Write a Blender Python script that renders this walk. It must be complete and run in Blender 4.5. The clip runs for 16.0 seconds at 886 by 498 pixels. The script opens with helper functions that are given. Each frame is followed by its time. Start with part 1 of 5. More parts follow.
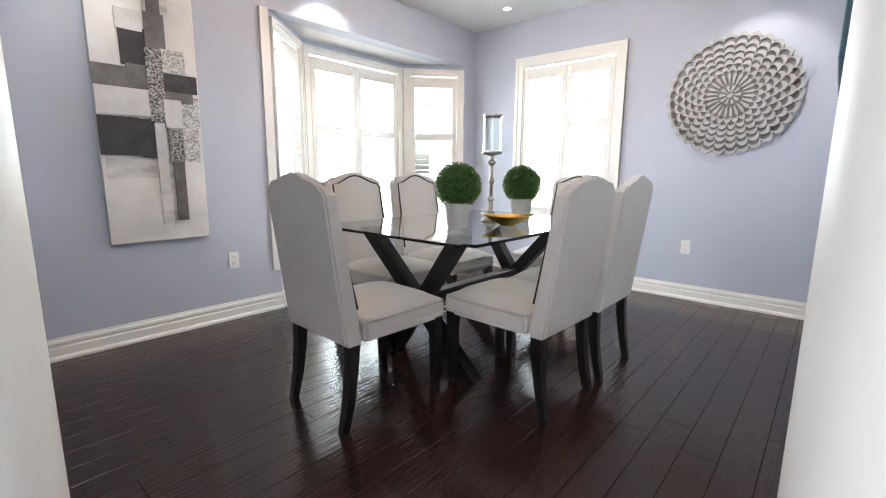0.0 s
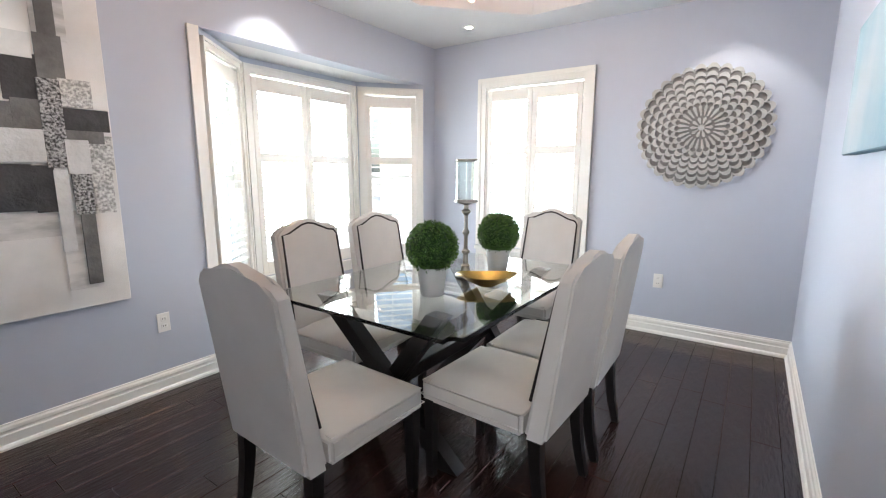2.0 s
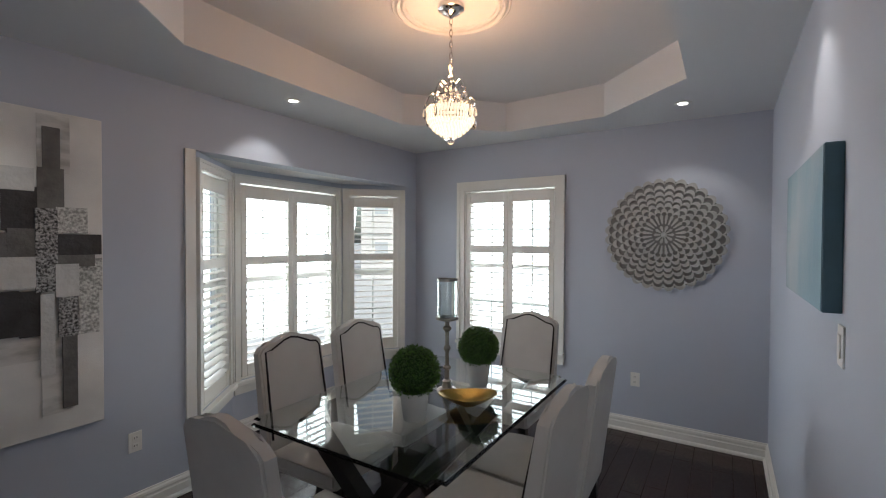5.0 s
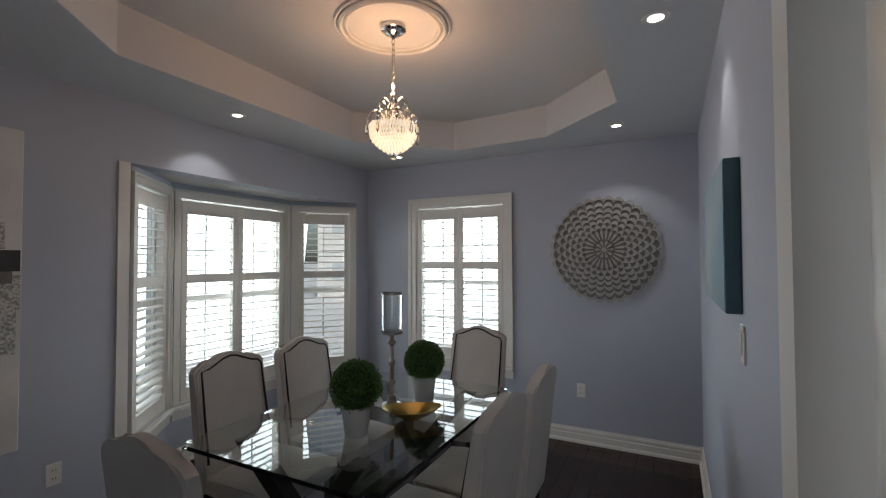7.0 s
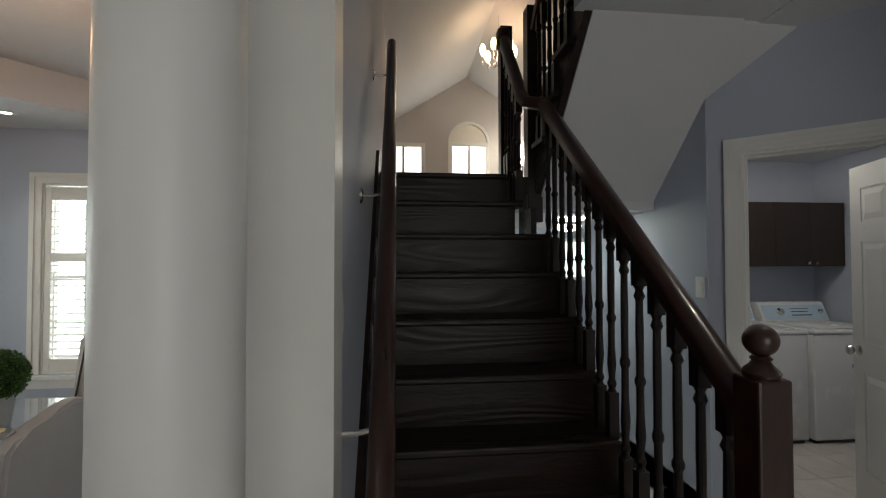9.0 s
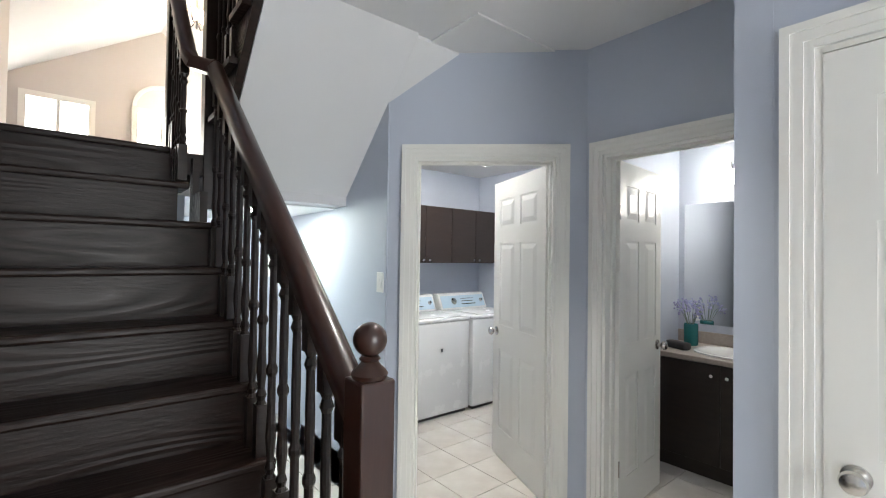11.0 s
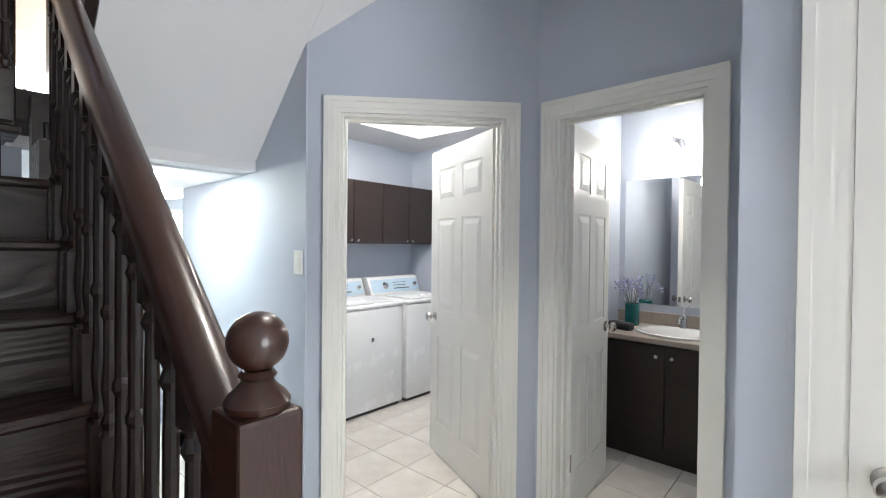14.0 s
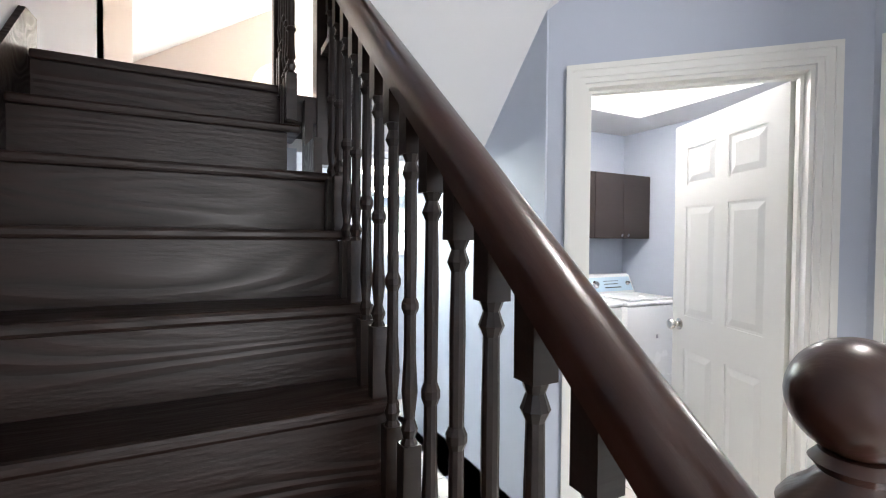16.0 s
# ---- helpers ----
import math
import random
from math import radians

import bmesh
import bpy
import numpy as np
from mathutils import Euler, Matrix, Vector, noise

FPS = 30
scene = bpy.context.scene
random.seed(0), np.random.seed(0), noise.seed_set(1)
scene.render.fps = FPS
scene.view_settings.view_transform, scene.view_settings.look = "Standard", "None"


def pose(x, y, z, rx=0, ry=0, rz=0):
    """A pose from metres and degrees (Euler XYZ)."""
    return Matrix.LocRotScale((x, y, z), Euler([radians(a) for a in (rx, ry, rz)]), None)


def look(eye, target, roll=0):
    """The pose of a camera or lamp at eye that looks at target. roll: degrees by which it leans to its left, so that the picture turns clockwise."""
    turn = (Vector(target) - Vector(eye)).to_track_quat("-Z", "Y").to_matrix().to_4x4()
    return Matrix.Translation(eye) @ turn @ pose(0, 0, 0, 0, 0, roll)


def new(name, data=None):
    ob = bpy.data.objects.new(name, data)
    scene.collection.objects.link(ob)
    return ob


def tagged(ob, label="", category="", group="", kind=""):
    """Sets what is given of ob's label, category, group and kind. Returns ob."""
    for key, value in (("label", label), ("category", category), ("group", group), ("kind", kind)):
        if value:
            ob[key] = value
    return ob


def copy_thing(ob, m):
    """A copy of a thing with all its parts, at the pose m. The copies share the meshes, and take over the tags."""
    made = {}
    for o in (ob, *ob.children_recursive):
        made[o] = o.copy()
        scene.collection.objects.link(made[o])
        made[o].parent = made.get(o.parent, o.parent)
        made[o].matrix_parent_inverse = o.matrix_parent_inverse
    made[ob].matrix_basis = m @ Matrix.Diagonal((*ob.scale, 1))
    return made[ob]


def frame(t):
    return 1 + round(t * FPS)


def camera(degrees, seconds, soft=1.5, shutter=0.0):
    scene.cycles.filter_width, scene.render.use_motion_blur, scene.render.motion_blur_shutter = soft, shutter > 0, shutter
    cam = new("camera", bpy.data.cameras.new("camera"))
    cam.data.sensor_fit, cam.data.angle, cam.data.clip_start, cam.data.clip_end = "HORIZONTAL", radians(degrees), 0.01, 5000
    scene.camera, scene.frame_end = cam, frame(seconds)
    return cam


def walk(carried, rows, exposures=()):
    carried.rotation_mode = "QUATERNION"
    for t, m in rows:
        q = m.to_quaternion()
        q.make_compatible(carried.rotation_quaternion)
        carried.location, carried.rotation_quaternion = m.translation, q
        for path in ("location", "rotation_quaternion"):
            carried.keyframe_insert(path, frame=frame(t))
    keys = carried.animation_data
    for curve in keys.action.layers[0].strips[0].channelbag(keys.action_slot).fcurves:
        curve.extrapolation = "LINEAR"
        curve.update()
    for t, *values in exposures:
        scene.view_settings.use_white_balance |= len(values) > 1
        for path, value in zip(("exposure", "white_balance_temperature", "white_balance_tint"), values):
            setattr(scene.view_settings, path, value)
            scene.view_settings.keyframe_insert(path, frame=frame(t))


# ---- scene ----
cam = camera(89.5, 16.0, soft=1.1)
PATH = [
    (0, (1.159, 1.342, 1.043), (-0.134, 2.829, 0.702), 0.5),
    (0.5, (0.998, 1.432, 1.08), (-0.281, 2.928, 0.726), 0.5),
    (1, (0.899, 1.503, 1.146), (-0.324, 3.046, 0.792), 0.4),
    (1.5, (0.867, 1.541, 1.231), (-0.295, 3.13, 0.883), 0.2),
    (2, (0.848, 1.559, 1.311), (-0.275, 3.177, 0.967), 0.2),
    (2.5, (0.845, 1.557, 1.389), (-0.259, 3.189, 1.047), 0.1),
    (3, (0.847, 1.545, 1.465), (-0.249, 3.191, 1.162), 0.0),
    (3.5, (0.852, 1.521, 1.522), (-0.234, 3.185, 1.292), -0.1),
    (4, (0.864, 1.503, 1.57), (-0.214, 3.181, 1.416), -0.1),
    (4.2, (0.871, 1.495, 1.579), (-0.206, 3.176, 1.458), -0.1),
    (6.5, (0.923, 1.486, 1.571), (-0.087, 3.212, 1.603), -0.4),
    (7, (0.974, 1.506, 1.546), (0.063, 3.285, 1.598), -0.2),
    (7.5, (1.052, 1.524, 1.526), (0.336, 3.39, 1.585), -0.2),
    (8, (1.167, 1.56, 1.515), (0.738, 3.511, 1.568), 0.0),
    (8.5, (1.287, 1.608, 1.482), (1.176, 3.605, 1.545), 0.0),
    (9, (1.441, 1.605, 1.479), (1.647, 3.594, 1.525), -0.1),
    (9.5, (1.554, 1.603, 1.476), (2.098, 3.527, 1.515), 0.0),
    (10, (1.629, 1.611, 1.476), (2.458, 3.431, 1.516), 0.3),
    (10.2, (1.655, 1.622, 1.475), (2.595, 3.387, 1.514), 0.5),
    (12.3, (1.922, 1.88, 1.471), (3.425, 3.195, 1.497), 0.5),
    (12.5, (1.938, 1.904, 1.468), (3.455, 3.207, 1.492), 0.5),
    (13, (1.977, 1.94, 1.453), (3.495, 3.242, 1.469), 0.6),
    (13.5, (1.993, 1.969, 1.429), (3.508, 3.276, 1.425), 0.6),
    (14, (1.994, 2.006, 1.417), (3.491, 3.331, 1.393), 0.6),
    (14.5, (1.986, 2.037, 1.409), (3.416, 3.436, 1.375), 0.6),
    (15, (1.976, 2.092, 1.404), (3.28, 3.608, 1.368), 0.5),
    (15.5, (1.951, 2.211, 1.39), (3.087, 3.856, 1.35), 0.4),
    (16, (1.908, 2.404, 1.39), (2.804, 4.191, 1.346), 0.5),
]
walk(cam, [(t, look(eye, target, roll)) for t, eye, target, roll in PATH],
     exposures=[(0, 1.25, 6500, 10), (1.0, 1.45, 6500, 10), (2.0, 1.15, 6500, 10), (3.0, 0.62, 6500, 10), (3.5, 0.25, 6500, 10), (4.0, -0.1, 6500, 10), (4.2, -0.2, 6500, 10),
                (6.3, -0.9, 6500, 10), (7.0, -1.05, 6500, 10), (8.0, -1.05, 6600, 10), (8.7, -0.75, 7000, 9), (9.0, -0.55, 7000, 7), (9.5, 0.75, 6700, 6), (10.2, 1.35, 6600, 6),
                (12.3, 1.7, 6550, 6), (14.5, 1.75, 6550, 8), (16.0, 1.95, 6550, 10)])

# ---------------------------------------------------------------- world and light
world = bpy.data.worlds.new("sky")
scene.world = world
world.use_nodes = True
wn = world.node_tree
sky = wn.nodes.new("ShaderNodeTexSky")
sky.sky_type, sky.sun_disc, sky.sun_elevation, sky.sun_rotation = "NISHITA", False, radians(48), radians(126)
sky.dust_density = 3.0
wn.links.new(sky.outputs[0], wn.nodes["Background"].inputs[0])
wn.nodes["Background"].inputs[1].default_value = 0.15


def lamp(name, kind, m, watts, colour=(1, 1, 1), size=0.1, size_y=None, cone=60, blend=0.6):
    data = bpy.data.lights.new(name, kind)
    data.energy, data.color = watts, colour
    if kind == "AREA":
        data.size = size
        if size_y:
            data.shape, data.size_y = "RECTANGLE", size_y
    elif kind == "SUN":
        data.angle = radians(size)
    else:
        data.shadow_soft_size = size
    if kind == "SPOT":
        data.spot_size, data.spot_blend = radians(cone), blend
    ob = new(name, data)
    ob.matrix_world = m
    return ob


lamp("sun", "SUN", look((22, -16, 30), (0, 3, 0)), 4.5, (1, 0.98, 0.95), 6)
# sky light in the window openings; the foyer lamp is an added, unseen fill
lamp("bay_daylight", "AREA", look((-3.1, 4.25, 1.5), (0, 4.1, 1.1)), 165, (0.86, 0.93, 1), 2.7, 1.9)
lamp("north_daylight", "AREA", look((-0.88, 5.95, 1.5), (-0.6, 3, 1.0)), 75, (0.86, 0.93, 1), 1.5, 1.8)
lamp("foyer_fill", "AREA", look((2.3, -1.55, 1.5), (2.3, 3, 1.3)), 24, (0.95, 0.97, 1), 1.6, 2.0)
lamp("upper_daylight", "AREA", look((2.1, 9.05, 3.0), (2.3, 5, 2.6)), 3.5, (1, 0.97, 0.93), 2.0, 0.7)

# ---------------------------------------------------------------- materials


def mat(name, colour, rough=0.5, metal=0.0, var=0.08, scale=6.0, bump=0.0, bscale=60.0, spec=0.5, trans=0.0, stretch=(1, 1, 1), island=False, emit=0.0, coat=0.0, second=None):
    m = bpy.data.materials.new(name)
    m.use_nodes = True
    nt = m.node_tree
    b = nt.nodes["Principled BSDF"]
    b.inputs["Roughness"].default_value, b.inputs["Metallic"].default_value = rough, metal
    b.inputs["Specular IOR Level"].default_value = spec
    b.inputs["Transmission Weight"].default_value = trans
    b.inputs["Coat Weight"].default_value = coat
    b.inputs["Base Color"].default_value = (*colour, 1)
    if emit:
        b.inputs["Emission Color"].default_value, b.inputs["Emission Strength"].default_value = (*colour, 1), emit
    tc = nt.nodes.new("ShaderNodeTexCoord")
    mp = nt.nodes.new("ShaderNodeMapping")
    mp.inputs["Scale"].default_value = stretch
    nt.links.new(tc.outputs["Object"], mp.inputs[0])
    if var or second:
        n1 = nt.nodes.new("ShaderNodeTexNoise")
        n1.inputs["Scale"].default_value, n1.inputs["Detail"].default_value = scale, 6
        nt.links.new(mp.outputs[0], n1.inputs["Vector"])
        ramp = nt.nodes.new("ShaderNodeMix")
        ramp.data_type = "RGBA"
        dark = second or tuple(c * (1 - 2.2 * var) for c in colour)
        ramp.inputs[6].default_value, ramp.inputs[7].default_value = (*dark, 1), (*[min(1, c * (1 + 0.6 * var)) for c in colour], 1)
        fac = n1.outputs["Fac"]
        if second:
            mr = nt.nodes.new("ShaderNodeMapRange")
            mr.inputs[1].default_value, mr.inputs[2].default_value = 0.38, 0.62
            nt.links.new(fac, mr.inputs[0])
            fac = mr.outputs[0]
        nt.links.new(fac, ramp.inputs[0])
        out = ramp.outputs[2]
        if island:
            oi = nt.nodes.new("ShaderNodeObjectInfo")
            hs = nt.nodes.new("ShaderNodeHueSaturation")
            mr = nt.nodes.new("ShaderNodeMapRange")
            mr.inputs[3].default_value, mr.inputs[4].default_value = 0.78, 1.22
            nt.links.new(oi.outputs["Random"], mr.inputs[0])
            nt.links.new(mr.outputs[0], hs.inputs["Value"])
            nt.links.new(out, hs.inputs["Color"])
            out = hs.outputs[0]
        nt.links.new(out, b.inputs["Base Color"])
        rr = nt.nodes.new("ShaderNodeMapRange")
        rr.inputs[3].default_value, rr.inputs[4].default_value = max(0, rough - 0.06), min(1, rough + 0.08)
        nt.links.new(n1.outputs["Fac"], rr.inputs[0])
        if not trans and metal < 0.9:
            nt.links.new(rr.outputs[0], b.inputs["Roughness"])
    if bump:
        n2 = nt.nodes.new("ShaderNodeTexNoise")
        n2.inputs["Scale"].default_value, n2.inputs["Detail"].default_value = bscale, 3
        nt.links.new(mp.outputs[0], n2.inputs["Vector"])
        bp = nt.nodes.new("ShaderNodeBump")
        bp.inputs["Strength"].default_value, bp.inputs["Distance"].default_value = bump, 0.01
        nt.links.new(n2.outputs["Fac"], bp.inputs["Height"])
        nt.links.new(bp.outputs[0], b.inputs["Normal"])
    return m


M_WALL = mat("wall_paint_lilac_grey", (0.485, 0.525, 0.61), 0.55, var=0.02, scale=1.5, bump=0.05, bscale=220)
M_CEIL = mat("ceiling_paint", (0.72, 0.72, 0.73), 0.75, var=0.02, scale=2, bump=0.06, bscale=180)
M_TRIM = mat("trim_paint_white", (0.8, 0.79, 0.75), 0.35, var=0.02, scale=3, bump=0.02, bscale=60)
M_SHUT = mat("shutter_white", (0.8, 0.78, 0.73), 0.4, var=0.02, scale=5)
M_FLOOR = mat("dark_wood_floor", (0.036, 0.016, 0.0135), 0.15, var=0.25, scale=5, bump=0.25, bscale=12, stretch=(5, 0.9, 1), island=True, spec=0.5)
M_SUB = mat("subfloor", (0.015, 0.01, 0.008), 0.6, var=0.2)


def oak(name, dark, light, rough):
    """Stained oak: grain lines along x that wander into arches, felt in colour, relief and gloss."""
    m = mat(name, light, rough, var=0)
    nt, b = m.node_tree, m.node_tree.nodes["Principled BSDF"]
    b.inputs["Specular IOR Level"].default_value = 0.3
    tc, mp, arch, ring, wave, fine, patch, soft, add = [nt.nodes.new("ShaderNode" + k) for k in ("TexCoord", "Mapping", "TexNoise", "Math", "Math", "TexNoise", "TexNoise", "MapRange", "Mix")]
    mp.inputs["Scale"].default_value = (0.16, 1, 1)
    for node, scale, detail in ((arch, 5.0, 0.6), (fine, 110, 3), (patch, 9, 1)):
        node.inputs["Scale"].default_value, node.inputs["Detail"].default_value = scale, detail
        nt.links.new(mp.outputs[0], node.inputs["Vector"])
    nt.links.new(tc.outputs["Object"], mp.inputs[0])
    ring.operation, wave.operation = "MULTIPLY", "PINGPONG"
    ring.inputs[1].default_value, wave.inputs[1].default_value = 30, 1
    nt.links.new(arch.outputs["Fac"], ring.inputs[0])
    nt.links.new(ring.outputs[0], wave.inputs[0])
    soft.inputs[1].default_value, soft.inputs[2].default_value = 0.42, 0.6
    soft.inputs[3].default_value, soft.inputs[4].default_value = 0.15, 0.75
    nt.links.new(patch.outputs["Fac"], soft.inputs[0])
    nt.links.new(soft.outputs[0], add.inputs[0])
    nt.links.new(fine.outputs["Fac"], add.inputs[2])
    nt.links.new(wave.outputs[0], add.inputs[3])
    col = nt.nodes.new("ShaderNodeMix")
    col.data_type = "RGBA"
    col.inputs[6].default_value, col.inputs[7].default_value = (*dark, 1), (*light, 1)
    nt.links.new(add.outputs[0], col.inputs[0])
    nt.links.new(col.outputs[2], b.inputs["Base Color"])
    rr = nt.nodes.new("ShaderNodeMapRange")
    rr.inputs[3].default_value, rr.inputs[4].default_value = rough + 0.16, rough - 0.08
    nt.links.new(add.outputs[0], rr.inputs[0])
    nt.links.new(rr.outputs[0], b.inputs["Roughness"])
    bp = nt.nodes.new("ShaderNodeBump")
    bp.inputs["Strength"].default_value, bp.inputs["Distance"].default_value = 0.4, 0.004
    nt.links.new(add.outputs[0], bp.inputs["Height"])
    nt.links.new(bp.outputs[0], b.inputs["Normal"])
    return m


M_STAIR = oak("dark_stained_oak", (0.008, 0.004, 0.003), (0.024, 0.011, 0.008), 0.36)
M_SPIN = mat("dark_stained_turning", (0.02, 0.0095, 0.0062), 0.3, var=0.42, scale=5, bump=0.13, bscale=6, stretch=(0.8, 5, 9), spec=0.45)
M_RAIL = mat("mahogany_stain", (0.042, 0.014, 0.008), 0.3, var=0.3, scale=9, bump=0.05, bscale=30, stretch=(6, 1, 1), spec=0.5, coat=0.3)
M_BLACK = mat("black_wood", (0.012, 0.01, 0.01), 0.3, var=0.2, scale=9, bump=0.05, bscale=40)
M_CLOTH = mat("oatmeal_linen", (0.56, 0.53, 0.5), 0.9, var=0.06, scale=8, bump=0.25, bscale=420, spec=0.2)
M_NAIL = mat("dark_nailheads", (0.035, 0.03, 0.03), 0.35, 0.8, var=0.1, scale=40)
M_GLASS = mat("clear_glass", (0.93, 0.98, 0.96), 0.0, var=0, trans=1.0)
M_CHROME = mat("chrome", (0.75, 0.75, 0.76), 0.12, 1.0, var=0)
M_PEWTER = mat("antique_silver", (0.36, 0.33, 0.29), 0.28, 1.0, var=0.1, scale=40, bump=0.1, bscale=80)
M_NICKEL = mat("brushed_nickel", (0.62, 0.6, 0.57), 0.25, 1.0, var=0)
M_GOLD = mat("hammered_brass", (0.62, 0.44, 0.14), 0.28, 1.0, var=0.1, scale=20, bump=0.3, bscale=60)
M_LEAF = mat("boxwood_leaf", (0.09, 0.2, 0.03), 0.5, var=0.35, scale=30)
M_LEAFCORE = mat("boxwood_core", (0.02, 0.06, 0.01), 0.8, var=0.3, scale=20)
M_POT = mat("grey_ceramic", (0.55, 0.55, 0.53), 0.6, var=0.08, scale=12, bump=0.1, bscale=90)
M_PLATE = mat("white_plastic", (0.82, 0.81, 0.78), 0.35, var=0.01)
M_SLOT = mat("dark_slot", (0.05, 0.05, 0.05), 0.5, var=0)
M_MED = mat("grey_carved_mdf", (0.47, 0.47, 0.46), 0.7, var=0.12, scale=14, bump=0.1, bscale=90)
# darker tone painted in for the shade inside the medallion's open gaps
M_MEDGAP = mat("gap_shade_backing", (0.27, 0.27, 0.265), 0.9, var=0.1)
M_DOOR = mat("door_white", (0.8, 0.79, 0.75), 0.35, var=0.02, scale=2)
M_TILE = mat("pale_marble_tile", (0.7, 0.67, 0.63), 0.18, var=0.07, scale=3, second=(0.6, 0.56, 0.52), bump=0.02, bscale=20)
M_GROUT = mat("grout", (0.4, 0.38, 0.36), 0.9, var=0.1)
M_APPL = mat("white_enamel", (0.78, 0.79, 0.8), 0.25, var=0.01)
M_PANEL = mat("pale_blue_console", (0.5, 0.64, 0.76), 0.3, var=0.02)
M_ESP = mat("espresso_laminate", (0.03, 0.018, 0.014), 0.4, var=0.25, scale=6, stretch=(1, 1, 6))
M_COUNT = mat("beige_laminate", (0.42, 0.36, 0.31), 0.35, var=0.15, scale=60)
M_PORC = mat("porcelain", (0.85, 0.85, 0.84), 0.1, var=0)
M_MIRROR = mat("mirror_silver", (0.9, 0.91, 0.91), 0.0, 1.0, var=0)
M_TEAL = mat("teal_glaze", (0.02, 0.2, 0.2), 0.25, var=0.15, scale=10)
M_FLOWER = mat("lavender_flower", (0.42, 0.42, 0.66), 0.7, var=0.2, scale=40)
M_STEM = mat("grey_green_stem", (0.2, 0.26, 0.2), 0.7, var=0.2)
M_DARKBAG = mat("black_leather", (0.015, 0.015, 0.017), 0.45, var=0.1, scale=30, bump=0.1)
M_LIT = mat("lamp_glow", (1, 0.95, 0.86), 0.4, var=0, emit=18)
M_POTLIT = mat("pot_glow", (1, 0.98, 0.95), 0.4, var=0, emit=30)
M_CRYSTAL = mat("lit_crystal", (1, 0.84, 0.64), 0.15, var=0, emit=1.3)
M_BULB = mat("warm_bulb", (1, 0.8, 0.5), 0.3, var=0, emit=14)
M_CLEARX = mat("crystal", (0.95, 0.92, 0.9), 0.05, var=0, trans=0.9)
M_CANVAS = mat("canvas_pale", (0.76, 0.75, 0.73), 0.8, var=0.1, scale=2.2, second=(0.62, 0.61, 0.59), bump=0.15, bscale=200)
M_INK1 = mat("paint_charcoal", (0.06, 0.06, 0.065), 0.6, var=0.4, scale=14, bump=0.4, bscale=50)
M_INK2 = mat("paint_mid_grey", (0.2, 0.195, 0.19), 0.7, var=0.35, scale=12, bump=0.3, bscale=60)
M_INK3 = mat("paint_pale_grey", (0.68, 0.68, 0.67), 0.7, var=0.15, scale=10, bump=0.4, bscale=40)
M_INK4 = mat("paint_speckle", (0.4, 0.4, 0.4), 0.5, var=0.2, scale=95, second=(0.015, 0.015, 0.015), bump=0.6, bscale=95)
M_INK5 = mat("paint_pale_speckle", (0.6, 0.6, 0.58), 0.7, var=0.2, scale=70, second=(0.28, 0.28, 0.27), bump=0.5, bscale=70)
M_WASH = mat("paint_wash", (0.62, 0.61, 0.59), 0.8, var=0.2, scale=5, second=(0.42, 0.415, 0.4), stretch=(1, 3, 0.7))
M_SEA = mat("teal_painting", (0.2, 0.32, 0.39), 0.7, var=0.2, scale=2, second=(0.38, 0.44, 0.48), bump=0.15, bscale=90, stretch=(1, 0.6, 2.5))
M_SEAEDGE = mat("teal_canvas_edge", (0.1, 0.19, 0.24), 0.7, var=0.15)
M_WARMWALL = mat("upper_wall_paint", (0.6, 0.56, 0.54), 0.7, var=0.02, scale=2)
M_SNOW = mat("pale_paving", (0.7, 0.7, 0.7), 0.9, var=0.1, scale=2)
M_BRICK = mat("far_house_brick", (0.8, 0.78, 0.76), 0.9, var=0.15, scale=8)
M_ROOF = mat("far_house_roof", (0.45, 0.45, 0.45), 0.9, var=0.2, scale=8)
M_WINDARK = mat("far_house_glass", (0.5, 0.53, 0.56), 0.2, var=0)
# pale green glow given to the passage pane in place of daylight
M_DAYPANE = mat("daylight_glow_pane", (0.75, 0.95, 0.85), 0.3, var=0, emit=2.5)
# upstairs panes emit white themselves, standing in for bright sky behind
M_UPPANE = mat("daylight_glow_upper_pane", (1, 1, 1), 0.3, var=0, emit=2.5)
M_SHADE = mat("lamp_shade", (0.8, 0.74, 0.66), 0.8, var=0.03)

# ---------------------------------------------------------------- mesh helpers


def box(bm, x0, x1, y0, y1, z0, z1, m=None):
    v = [bm.verts.new((x, y, z)) for z in (z0, z1) for x, y in ((x0, y0), (x1, y0), (x1, y1), (x0, y1))]
    if m is not None:
        for q in v:
            q.co = m @ q.co
    for f in ((3, 2, 1, 0), (4, 5, 6, 7), (0, 1, 5, 4), (1, 2, 6, 5), (2, 3, 7, 6), (3, 0, 4, 7)):
        bm.faces.new([v[i] for i in f])
    return v


def boxes(*dims):
    bm = bmesh.new()
    for d in dims:
        box(bm, *d)
    return bm


def bevelled(bm, w, seg=2):
    bmesh.ops.bevel(bm, geom=list(bm.edges), offset=w, segments=seg, affect="EDGES", profile=0.5)
    return bm


def prism(bm, pts, a, b, axis="z", m=None):
    """A polygon swept from a to b along an axis."""
    def put(p, c):
        q = {"z": (p[0], p[1], c), "y": (p[0], c, p[1]), "x": (c, p[0], p[1])}[axis]
        return m @ Vector(q) if m is not None else q
    lo, hi = [bm.verts.new(put(p, a)) for p in pts], [bm.verts.new(put(p, b)) for p in pts]
    n = len(pts)
    bm.faces.new(lo[::-1]), bm.faces.new(hi)
    for i in range(n):
        bm.faces.new((lo[i], lo[(i + 1) % n], hi[(i + 1) % n], hi[i]))
    return bm


